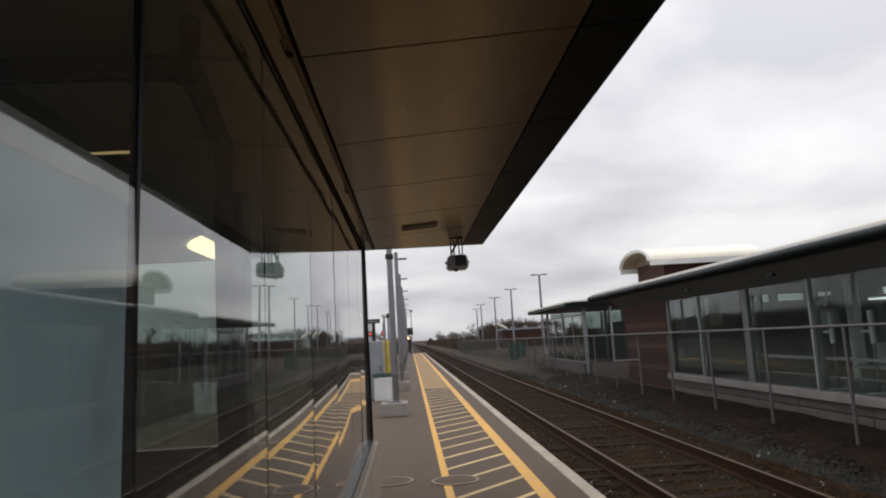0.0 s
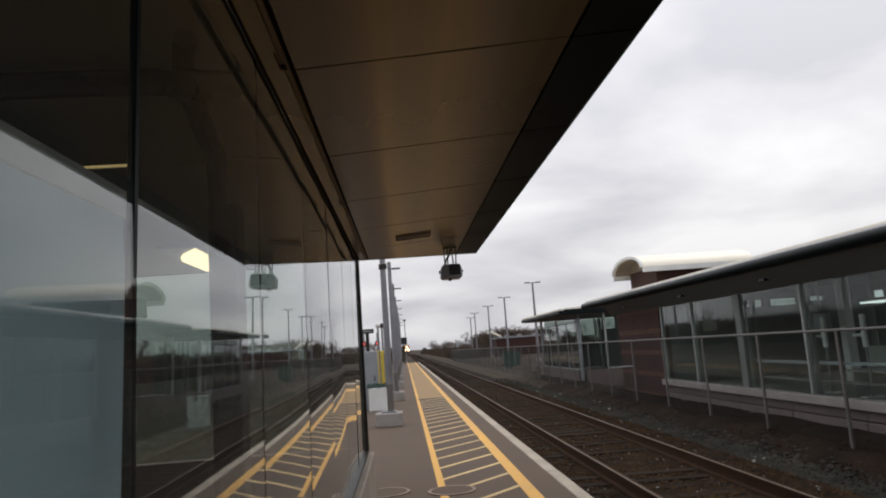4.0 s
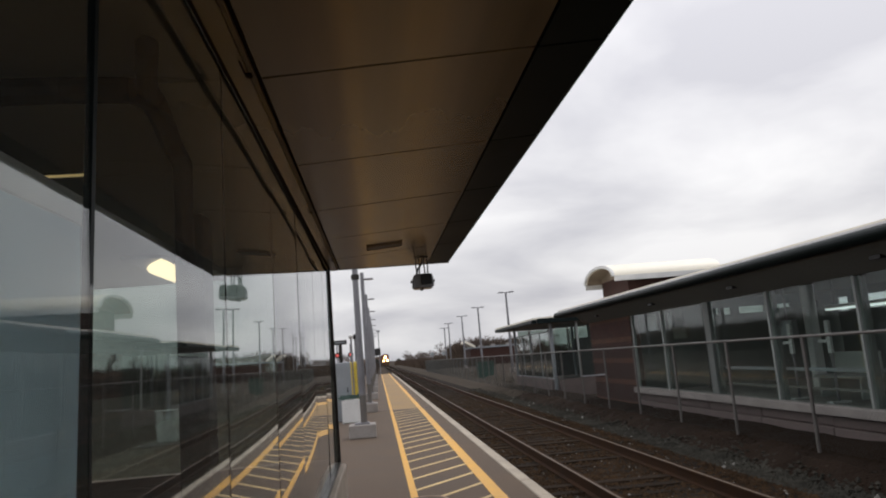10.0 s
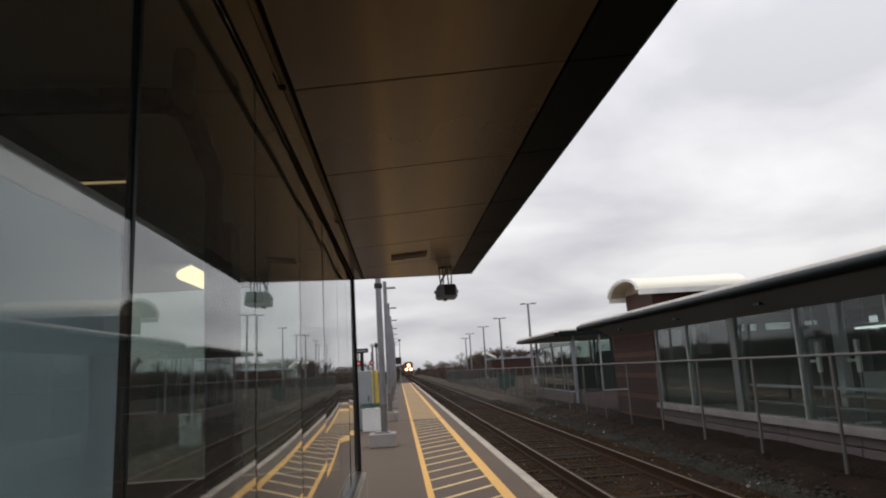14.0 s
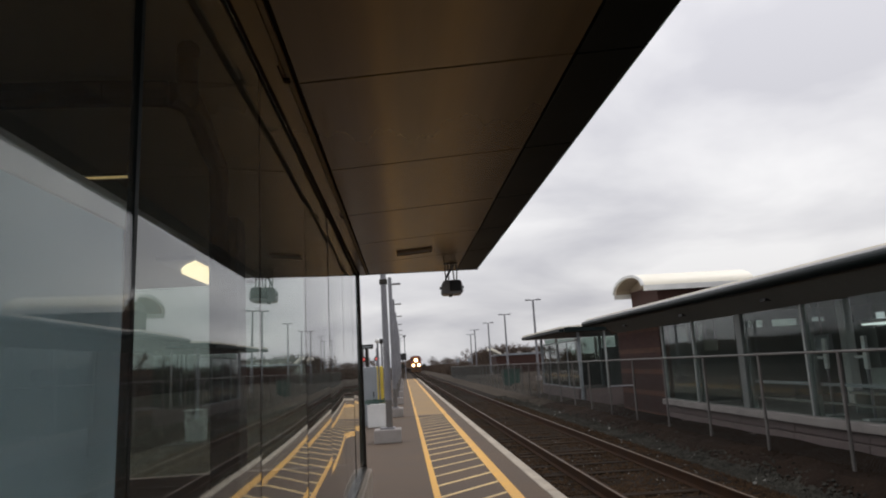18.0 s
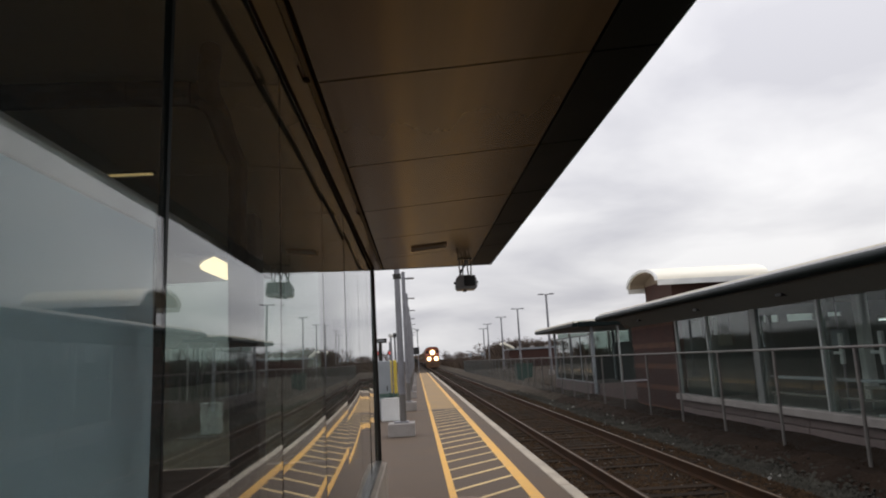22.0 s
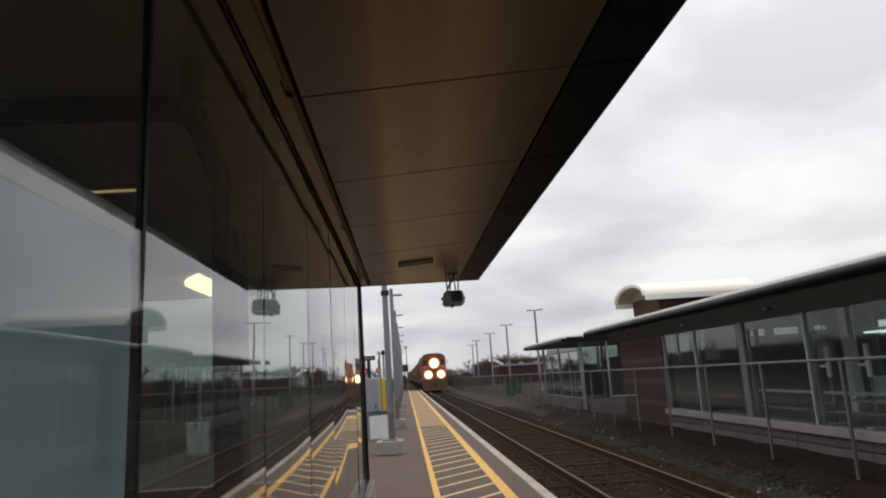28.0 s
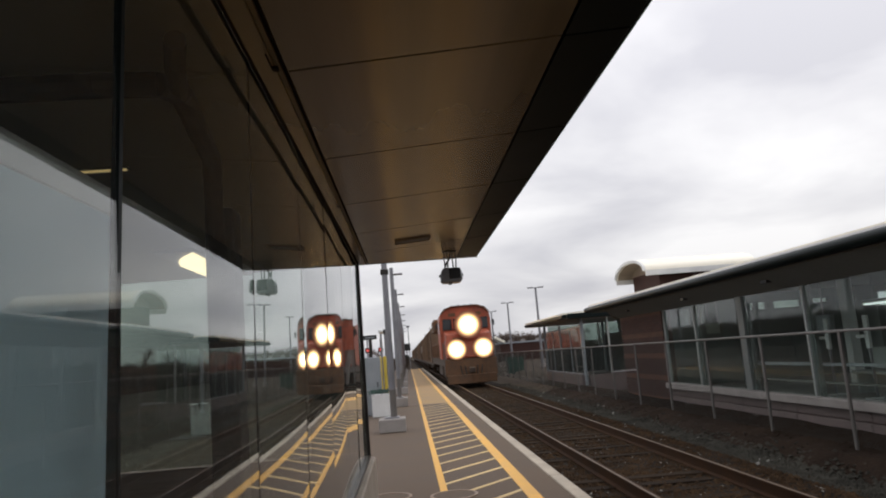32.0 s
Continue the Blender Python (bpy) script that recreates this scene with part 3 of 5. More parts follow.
BASE = HUB.z + (PLAT - HUB.z) / UNIT             # the platform's level in the plan


def placed(x, y, z):
    """A point of the shelter's plan in world metres."""
    return HUB + UNIT * (Vector((x, y, z)) - HUB)


shelter = thing("platform_shelter", *placed(GX, Y_END, BASE), "glass-walled platform shelter with a bronze metal canopy soffit", "shelter")


def sh(name, spans, material, label="", bevel=0.0, parent=None):
    """Boxes of the plan as a part of the shelter."""
    return boxes(name, [(UNIT * (a - GX), UNIT * (b - GX), UNIT * (c - Y_END), UNIT * (d - Y_END), UNIT * (e - BASE), UNIT * (f - BASE)) for a, b, c, d, e, f in spans], material, parent or shelter, label, UNIT * bevel)


roof_y0 = -16.0
RISE, X0 = 0.08, -3.4      # the canopy's underside rises outwards from the glass


def raised(x, y, z, skew=0.0):
    """A point of the level underside, moved onto the rising one; skew pushes the far end out."""
    d = max(0.0, x - X0)
    return x, y + skew * d, z + RISE * d


def canopy(name, pts, z0, z1, material, skew_end=False, label="", bevel=0.0):
    """A slab of the canopy from its plan, its far end cut at a slant where skew_end is set."""
    bm = bmesh.new()
    rows = []
    for z in (z0, z1):
        row = []
        for x, y in pts:
            px, py, pz = raised(x, y, z, 0.615 if skew_end and y > Y_END - 0.5 else 0.0)
            row.append(bm.verts.new((UNIT * (px - GX), UNIT * (py - Y_END), UNIT * (pz - BASE))))
        rows.append(row)
    n = len(pts)
    bm.faces.new(rows[0][::-1])
    bm.faces.new(rows[1])
    for i in range(n):
        bm.faces.new((rows[0][i], rows[0][(i + 1) % n], rows[1][(i + 1) % n], rows[1][i]))
    return part(name, bm, material, shelter, label, UNIT * bevel)


canopy("roof", [(-8.6, roof_y0), (X0, roof_y0), (-1.46, roof_y0), (-1.46, Y_END - 0.06), (X0, Y_END - 0.06), (-8.6, Y_END - 0.06)], SOF + 0.06, SOF + 0.2, "whiteroof", True, "white canopy roof")
seam = [roof_y0 + 0.01, -13.6, -11.85, -10.1, -8.36, -6.63, -4.9, -3.17, -1.44, 0.29, 2.02, 3.75, 5.48, 7.18, 8.9, 10.62, Y_END]
for a, b in zip(seam, seam[1:]):
    for x0, x1 in ((-6.2, -3.56), (-8.5, -6.21)):
        sh("soffit_panel", [(x0 + 0.006, x1 - 0.006, a + 0.006, b - 0.006, SOF, SOF + 0.03)], "dimceil", bevel=0.002)
    for name, x0, x1, low, high, material in (("soffit_panel", -3.370, -1.848, 0.0, 0.03, "soffit"), ("fascia", -1.843, -1.46, -0.002, 0.20, "fascia"), ("fascia_lip", -1.458, -1.417, 0.012, 0.21, "fascia")):
        canopy(name, [(x0 + 0.006, a + 0.009), (x1 - 0.006 * (x1 < -1.84), a + 0.009), (x1 - 0.006 * (x1 < -1.84), b - 0.009), (x0 + 0.006, b - 0.009)], SOF + low, SOF + high, material, b == Y_END, "", 0.002 if name != "fascia_lip" else 0.012)
# backing painted near-black so the gaps between panels read as deep shade
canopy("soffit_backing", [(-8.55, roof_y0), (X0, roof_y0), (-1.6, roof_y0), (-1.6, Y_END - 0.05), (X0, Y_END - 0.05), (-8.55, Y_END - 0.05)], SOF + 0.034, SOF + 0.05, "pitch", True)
sh("head_channel", [(-3.512, -3.418, roof_y0, Y_END - 0.004, SOF - 0.012, SOF + 0.03)], "soffit", "narrow bronze metal strip along the glass head")
sh("channel_return", [(-3.418, -3.394, roof_y0, Y_END - 0.004, SOF + 0.012, SOF + 0.03)], "dimceil")
# shallow strip, the darkness of the slot is put into its colour
sh("slot", [(-3.552, -3.514, roof_y0, Y_END - 0.004, SOF + 0.014, SOF + 0.03)], "pitch", "shallow slot along the glass head, painted near-black as shade")
for y in (3.63, 7.12, 10.6, 0.1):
    sh("latch", [(-3.428, -3.398, y, y + 0.05, SOF - 0.024, SOF - 0.012), (-3.436, -3.428, y - 0.15, y + 0.05, SOF - 0.018, SOF - 0.012)], "pitch")
canopy("end_trim", [(-8.6, Y_END - 0.004), (X0, Y_END - 0.004), (-1.43, Y_END - 0.004), (-1.43, Y_END + 0.03), (X0, Y_END + 0.03), (-8.6, Y_END + 0.03)], SOF - 0.006, SOF + 0.23, "fascia", True, "dark metal end trim")

joints = [-15.9, -14.47, -12.83, -11.19, -9.55, -7.91, -6.27, -4.63, -2.99, -1.35, 0.28, 1.905, 3.55, 5.19, 6.85, 8.5, 10.15, Y_END]
lean = [0.6, 0.6, 0.6, 0.6, 0.6, 0.6, 0.6, 0.6, 0.6, 0.6, 0.7, 0.74, 0.62, 0.49, 0.59, 0.60, 0.30]      # degrees out of plumb
swing = [0, 0, 0, 0, 0, 0, 0, 0, 0, 0, 0.1, 0.10, 0.11, 0.11, 0.19, 0.22, 0.03]               # degrees out of line
bow = [0, 0, 0, 0, 0, 0, 0, 0, 0, 0, 0.1, 0.15, 0.29, 0.24, 0.39, -0.23, -0.25]                # degrees by which the edges curl


def pane_edges(a, b, turn, curl):
    """How far the near and the far edge of a pane stand out from its middle."""
    w = UNIT * (b - a) / 2
    return -radians(curl) * w / 2 + w * math.sin(radians(turn)), -radians(curl) * w / 2 - w * math.sin(radians(turn))


spans = list(zip(joints, joints[1:]))
pin = joints.index(5.19)
shift = [0.0] * len(spans)          # panes meet edge to edge from the pinned joint on
for k in range(pin, len(spans)):
    last = 0.0 if k == pin else shift[k - 1] + pane_edges(*spans[k - 1], swing[k - 1], bow[k - 1])[1]
    shift[k] = last - pane_edges(*spans[k], swing[k], bow[k])[0]
for k in range(pin - 1, -1, -1):
    last = 0.0 if k == pin - 1 else shift[k + 1] + pane_edges(*spans[k + 1], swing[k + 1], bow[k + 1])[0]
    shift[k] = last - pane_edges(*spans[k], swing[k], bow[k])[1]
for (a, b), tilt, turn, curl, out in zip(spans, lean, swing, bow, shift):
    w, hi = UNIT * (b - a) / 2 - (0.0006 if a < 5 else 0.0), UNIT * 1.535
    bm = bmesh.new()
    sheets = []
    for side in (-0.003, 0.003):
        rows = []
        for k in range(17):
            v = -1 + k / 8
            x = side - radians(curl) * w * v * v / 2
            rows.append((bm.verts.new((x, v * w, -hi)), bm.verts.new((x, v * w, hi))))
        sheets.append(rows)
    back, front = sheets
    for p, q in zip(back, back[1:]):
        bm.faces.new((p[0], p[1], q[1], q[0]))
    for p, q in zip(front, front[1:]):
        bm.faces.new((p[0], q[0], q[1], p[1]))
    for p, q, r, s_ in zip(back, back[1:], front, front[1:]):
        bm.faces.new((p[0], q[0], s_[0], r[0]))
        bm.faces.new((p[1], r[1], s_[1], q[1]))
    if a < 5:                       # the far panes butt against one another
        bm.faces.new((back[0][0], front[0][0], front[0][1], back[0][1]))
    if b < 5.2 or b == Y_END:
        bm.faces.new((back[16][0], back[16][1], front[16][1], front[16][0]))
    p = part("glass_pane", bm, "pane", shelter)
    for poly in p.data.polygons:
        poly.use_smooth = abs(poly.normal.x) > 0.9
    p.data.set_sharp_from_angle(angle=radians(30))
    p.matrix_basis = pose(out, UNIT * ((a + b) / 2 - Y_END), UNIT * (1.885 - BASE), 0, tilt, turn)
    p.visible_shadow = False
for y in joints[1:-1]:
    w, d, material = (0.004, 0.0036, "black") if y < 3 else (0.0035, 0.0036, "pitch")
    seal = boxes("glass_joint", [(-d, d, -w, w, -1.074, 1.074)], material, shelter)
    k = joints.index(y)
    seal.matrix_basis = pose(shift[k] + pane_edges(*spans[k], swing[k], bow[k])[0] if y > 5 else 0, UNIT * (y - Y_END), UNIT * (1.885 - BASE), 0, 0.6, 0)
rib = boxes("mullion", [(-0.014, 0.0045, -0.013, 0.005, -1.074, 1.074)], "fascia", shelter, "dark upright clamping the glass", 0.001)
rib.matrix_basis = pose(0, UNIT * (1.905 - Y_END), UNIT * (1.885 - BASE), 0, 1.6, 0)
sh("corner_post", [(GX - 0.03, GX + 0.03, Y_END - 0.045, Y_END + 0.01, 0.31, SOF - 0.01)], "darkframe", "dark bronze corner post", 0.004)
sh("kerb", [(-3.70, -3.45, roof_y0, Y_END + 0.02, BASE, 0.345)], "upstand", "pale concrete upstand below the glass", 0.02)
sh("sill_channel", [(-3.59, -3.53, roof_y0, Y_END - 0.02, 0.345, 0.375)], "darkframe")
# far end wall and back wall
p = sh("glass_pane", [(-7.8, -3.6, Y_END - 0.03, Y_END - 0.018, 0.44, SOF - 0.01)], "backglass")
p.visible_shadow = False
sh("end_kerb", [(-7.8, -3.72, Y_END - 0.12, Y_END - 0.008, BASE, 0.43)], "pinkconcrete", "pale concrete kerb below the end glass", 0.008)
for y0, y1 in zip(joints[9:], joints[10:]):
    p = sh("glass_pane", [(-7.806, -7.794, y0 + 0.03, y1 - 0.03, 0.36, SOF - 0.01)], "backglass")
    p.visible_shadow = False
    sh("back_mullion", [(-7.84, -7.76, y0 - 0.03, y0 + 0.03, BASE, SOF)], "darkframe")
sh("end_infill", [(-4.45, -3.62, Y_END - 0.075, Y_END - 0.035, 0.44, SOF - 0.01)], "hallwall", "dark panel beside the corner post")
sh("floor", [(-8.4, -3.7, roof_y0, Y_END, BASE, BASE + 0.02)], "platform", "dark asphalt floor of the shelter")
sh("back_wall", [(-7.95, -7.85, roof_y0, Y_END, BASE, 2.25)], "endpanel", "dull olive lower back wall")
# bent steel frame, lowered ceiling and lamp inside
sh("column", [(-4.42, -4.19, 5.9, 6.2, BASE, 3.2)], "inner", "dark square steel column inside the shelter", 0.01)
tube("conduit", [(UNIT * (x - GX), UNIT * (y - Y_END), UNIT * (z - BASE)) for x, y, z in ((-4.31, 5.95, 2.8), (-4.30, 5.78, 2.93), (-4.20, 5.36, 3.12), (-4.07, 4.84, 3.30), (-4.02, 4.37, 3.32), (-3.95, 3.90, 3.33), (-3.93, 3.70, 3.33), (-4.0, 3.58, 3.33), (-4.3, 3.55, 3.33), (-6.6, 3.5, 3.33))], 0.046, "pitch", shelter, "dark curved conduit below the ceiling", 10)
tube("conduit_stub", [(UNIT * (x - GX), UNIT * (y - Y_END), UNIT * (z - BASE)) for x, y, z in ((-3.93, 3.66, 3.33), (-3.86, 3.40, 3.34), (-3.78, 3.15, 3.36))], 0.036, "pitch", shelter, "", 10)
sh("lowered_ceiling", [(-7.7, -4.47, -6.0, 8.02, 2.9, 2.96)], "inceil", "pale lowered ceiling inside the shelter", 0.004)
light = thing("ceiling_light", *placed(-4.71, 6.78, 2.9), "lit warm white fluorescent ceiling light", "ceiling light")
housing = boxes("housing", [(-0.16, 0.16, -0.78, 0.74, -0.03, 0.0)], "white", light)
bm = bmesh.new()
extrude(bm, [(0.145, -0.73), (0.145, 0.72), (-0.145, 0.72), (-0.145, -0.12), (-0.10, -0.30), (-0.01, -0.50)], "z", -0.05, -0.028)
part("diffuser", bm, "lamp", housing, "glowing warm white cover")
panel = thing("display_board", *placed(-3.64, 0.2, BASE), "large pale blue-grey display board behind the glass", "board")
boxes("panel", [(-0.03, 0.0, -4.0, 1.862, 0.5, 2.854)], "board", panel, bevel=0.004)
boxes("frame_rail", [(-0.035, 0.003, -4.0, 1.87, 2.854, 2.919)], "white", panel, "pale metal top rail", 0.004)
boxes("frame_stile", [(-0.035, 0.003, 1.862, 1.876, 0.5, 2.854)], "cabinet", panel, "thin grey metal edge", 0.002)
for y in (-1.0, 1.5):
    boxes("support", [(-0.09, -0.035, y, y + 0.06, 0.0, 2.7)], "darkframe", panel)

dim = thing("strip_light", *placed(-4.83, 5.35, SOF), "faint warm strip light on the shelter ceiling", "ceiling light")
boxes("diffuser", [(-0.37, 0.0, -0.02, 0.02, -0.022, -0.012)], "dimlamp", dim)
boxes("housing", [(-0.39, 0.02, -0.03, 0.03, -0.012, 0.0)], "darkframe", dim)
vent = thing("ceiling_vent", *placed(-2.652, 9.97, SOF + 0.06), "narrow slotted vent in the canopy soffit", "vent")
for span in ((-0.25, 0.25, -0.16, -0.125, -0.024, 0.0), (-0.25, 0.25, 0.125, 0.16, -0.024, 0.0), (-0.25, -0.22, -0.125, 0.125, -0.024, 0.0), (0.22, 0.25, -0.125, 0.125, -0.024, 0.0)):
    boxes("frame_bar", [span], "rimiron", vent, bevel=0.003)
# shade behind the slats, painted on
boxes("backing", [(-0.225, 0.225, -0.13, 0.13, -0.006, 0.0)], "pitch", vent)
for k in range(5):
    boxes("slat", [(-0.22, 0.22, -0.105 + 0.047 * k, -0.09 + 0.047 * k, -0.018, -0.006)], "silver", vent)

vent.matrix_basis = Matrix.Translation(placed(-2.652, 9.97, SOF + 0.06)) @ pose(0, 0, 0, 0, -4.57, 0) @ Matrix.Scale(UNIT, 4)

horn = thing("loudspeaker", *placed(-2.03, 11.70, SOF + 0.106), "grey box loudspeaker hung from the canopy on wire loops", "loudspeaker")
bm = bmesh.new()
extrude(bm, [(-0.165, -0.46), (-0.13, -0.495), (0.13, -0.495), (0.165, -0.46), (0.155, -0.32), (0.11, -0.275), (-0.11, -0.275), (-0.155, -0.32)], "y", -0.14, 0.16)
case = part("housing", bm, "silver", horn, bevel=0.012)
boxes("grille", [(-0.035, 0.135, -0.165, -0.138, -0.445, -0.285)], "black", case, "square black front", 0.006)
boxes("foot", [(-0.045, 0.0, -0.1, 0.1, -0.515, -0.495)], "black", case)
for x in (-0.06, 0.065):
    tube("hanger", [(x - 0.02, 0, 0.0), (x - 0.028, 0, -0.14), (x - 0.02, 0, -0.26), (x, 0, -0.29), (x + 0.02, 0, -0.26), (x + 0.028, 0, -0.14), (x + 0.02, 0, 0.0)], 0.010, "darkframe", horn)
tube("cable", [(0.02, 0.02, 0.0), (0.0, 0.0, -0.11), (-0.06, 0.0, -0.19), (-0.09, 0.0, -0.28)], 0.014, "black", horn)
for x in (-0.185, 0.16):
    boxes("bolt", [(x, x + 0.025, -0.02, 0.02, -0.40, -0.36)], "black", horn, bevel=0.004)
boxes("bracket_plate", [(-0.11, 0.11, -0.05, 0.05, -0.012, 0.0)], "darkframe", horn)

horn.matrix_basis = Matrix.Translation(placed(-2.03, 11.70, SOF + 0.106)) @ Matrix.Scale(1.069 * UNIT, 4)
for ob in (light, panel, dim):
    ob.matrix_basis = ob.matrix_basis @ Matrix.Scale(UNIT, 4)

# ---- platform lamp posts ----
def lamp_post(y):
    p = thing("platform_lamp", -3.31, y, PLAT, "grey steel platform lamp post on a concrete base", "lamp post", "lamps along the platform")
    boxes("base", [(-0.31, 0.31, -0.31, 0.31, 0.0, 0.30)], "concrete", p, "square concrete base", 0.015)
    boxes("foot_plate", [(-0.17, 0.17, -0.17, 0.17, 0.30, 0.335)], "greysteel", p)
    bm = bmesh.new()
    cyl(bm, (0.045, 0, 0.335), (0.045, 0, 0.95), 0.076, 0.076, 14)
    part("sleeve", bm, "fencepost", p)
    bm = bmesh.new()
    cyl(bm, (0.045, 0, 0.95), (0.045, 0, 4.85), 0.08, 0.064, 14)
    pole = part("pole", bm, "greysteel", p, smooth=False)
    tube("arm", [(0.04, 0, 4.57), (0.12, 0, 4.61), (0.2, 0, 4.61)], 0.03, "greysteel", pole)
    boxes("head", [(0.14, 0.43, -0.12, 0.12, 4.585, 4.635)], "greysteel", pole, "flat lamp head", 0.02)
    return p


first = lamp_post(17.1)
for k in range(1, 9):
    copy_thing(first, pose(-3.27, 17.1 + 8.3 * k, PLAT))
clamp = boxes("clamp", [(-0.05, 0.14, -0.09, 0.09, 3.66, 3.78)], "darkframe", first, "dark bracket clamped to the pole", 0.01)

pad = thing("paving_pad", -7.0, 20.1, PLAT, "pale concrete paving strip across the platform behind the shelter", "paving")
for k in range(4):
    boxes("slab", [(-2.3 + 1.15 * k, -1.16 + 1.15 * k, -0.6, 0.6, -0.02, 0.02)], "pinkconcrete", pad, bevel=0.006)
ubox = thing("utility_box", -8.65, 20.6, PLAT + 0.02, "low pale grey utility box on the paving strip", "utility box")
boxes("body", [(-0.25, 0.25, -0.22, 0.22, 0.0, 0.79)], "white", ubox, bevel=0.02)
lid = boxes("lid", [(-0.28, 0.28, -0.25, 0.25, 0.79, 0.84)], "white", ubox, bevel=0.01)
boxes("hasp", [(-0.04, 0.04, -0.27, -0.25, 0.75, 0.83)], "darkframe", lid)

# cabinets, bollards and signs beside the posts
cab = thing("utility_cabinet", -3.93, 22.4, PLAT, "tall grey-blue metal utility cabinet on the platform", "cabinet")
boxes("body", [(-0.32, 0.22, -0.25, 0.25, 0.0, 1.75)], "cabinet", cab, bevel=0.02)
door = boxes("door", [(-0.27, 0.17, -0.262, -0.25, 0.1, 1.65)], "cabinet", cab)
boxes("handle", [(0.1, 0.13, -0.29, -0.262, 0.85, 1.0)], "darkframe", door)
bin_ = thing("planter_box", -3.72, 21.6, PLAT, "white box planter topped with a green garland", "planter")
boxes("box", [(-0.27, 0.25, -0.24, 0.24, 0.0, 0.66)], "white", bin_, bevel=0.02)
bm = bmesh.new()
rl = random.Random(9)
for k in range(420):
    x, y, z = rl.uniform(-0.34, 0.32), rl.uniform(-0.3, 0.3), 0.67 + rl.uniform(0, 0.1)
    d = Vector((rl.uniform(-1, 1), rl.uniform(-1, 1), rl.uniform(-0.3, 1))).normalized() * 0.07
    n = d.orthogonal().normalized() * 0.015
    vs = [bm.verts.new(Vector((x, y, z)) + w) for w in (-n, n, d)]
    bm.faces.new(vs)
part("garland", bm, "green", bin_, "green evergreen sprigs")
for x, y in ((-3.755, 23.5), (-3.60, 23.5)):
    b = thing("yellow_bollard", x, y, PLAT, "slim yellow painted steel bollard", "bollard", "bollards by the planter")
    bm = bmesh.new()
    cyl(bm, (0, 0, 0), (0, 0, 1.72), 0.055, 0.055, 12)
    cyl(bm, (0, 0, 1.72), (0, 0, 1.76), 0.055, 0.03, 12)
    part("post", bm, "pole_yellow", b)
    bm = bmesh.new()
    cyl(bm, (0, 0, 0), (0, 0, 0.03), 0.1, 0.1, 12)
    part("foot", bm, "darkframe", b)
sign = thing("platform_sign", -4.36, 30, PLAT, "dark double-sided sign on a dark post", "sign")
boxes("post", [(-0.07, 0.07, -0.07, 0.07, 0.0, 2.5)], "darkframe", sign, bevel=0.01)
boxes("board", [(-0.27, 0.27, -0.05, 0.05, 2.5, 2.68)], "black", sign, bevel=0.01)
boxes("line_of_writing", [(-0.2, 0.2, -0.056, -0.05, 2.56, 2.61)], "cabinet", sign)
for x, y in ((-4.05, 34), (-3.88, 34.5)):
    s = thing("camera_mast", x, y, PLAT, "thin grey mast carrying a small camera dome", "mast", "masts beyond the cabinet")
    tube("mast", [(0, 0, 0), (0, 0, 2.9)], 0.045, "greysteel", s)
    bm = bmesh.new()
    bmesh.ops.create_uvsphere(bm, u_segments=14, v_segments=8, radius=0.12, matrix=Matrix.Translation((0, 0, 2.95)))
    part("dome", bm, "white" if x < -4 else "black", s, smooth=True)
small = thing("track_sign", -2.95, 84, PLAT, "small dark sign at the end of the platform", "sign")
tube("post", [(0, 0, 0), (0, 0, 2.6)], 0.05, "darkframe", small)
boxes("board", [(-0.45, 0.45, -0.03, 0.03, 2.4, 3.2)], "black", small)
for x, y, z in ((-6.14, 60, 3.0), (-5.09, 61, 3.0)):
    s = thing("crossing_signal", x, y, -0.34, "level crossing signal with a glowing red lamp", "signal", "signals of the road crossing")
    tube("mast", [(0, 0, 0), (0, 0, 3.9)], 0.06, "greysteel", s)
    bm = bmesh.new()
    cyl(bm, (0, -0.06, 3.0), (0, 0.02, 3.0), 0.22, 0.22, 20)
    plate = part("backplate", bm, "black", s)
    bm = bmesh.new()
    cyl(bm, (0, -0.09, 3.0), (0, -0.06, 3.0), 0.12, 0.12, 16)
    part("lens", bm, "redlamp", plate)

# ---- wire fence ----
FX = 4.0
fence = thing("wire_fence", FX, 11.15, -0.07, "galvanised chain-link fence with steel posts and top rail", "fence")
bm = bmesh.new()
cyl(bm, (0, 0, -0.2), (0, 0, 1.81), 0.030, 0.030, 10)
cyl(bm, (0, 0, 1.81), (0, 0, 1.84), 0.036, 0.02, 10)
post = part("post", bm, "fencepost", fence)
post.matrix_basis = pose(0, 0, 0)
for k in range(-7, 37):
    if k:
        shared("post", post.data, fence, 0, 2.6 * k, 0)
tube("top_rail", [(0, -18.2, 1.81), (0, 93.6, 1.81)], 0.024, "fencepost", fence)
tube("mid_rail", [(0, 10.4, 1.05), (0, 13.0, 0.95)], 0.02, "greysteel", fence)
bm = bmesh.new()
for k in range(-200, 1400):
    y = k * 0.075
    for s in (1, -1):
        a, b = Vector((0, y, 0.03)), Vector((0, y + s * 1.75, 1.78))
        if max(a.y, b.y) > 95:
            continue
        n = (b - a).cross(Vector((1, 0, 0))).normalized() * (0.0014 + 0.00003 * max(0.0, y))
        vs = [bm.verts.new(p) for p in (a - n, a + n, b + n, b - n)]
        bm.faces.new(vs)
        n = Vector((0.0013, 0, 0))
        bm.faces.new([bm.verts.new(p) for p in (a - n, a + n, b + n, b - n)])
tagged(part("chain_link", bm, "fencewire", fence, "woven diamond wire mesh"), kind="stuff")

fence.matrix_basis = pose(FX, 11.15, -0.07, -0.17)

# ---- station building across the track ----
BX = 5.0
hall = thing("station_building", BX, 27.9, -0.05, "low glazed station building with brick pier and dark green eaves", "building")


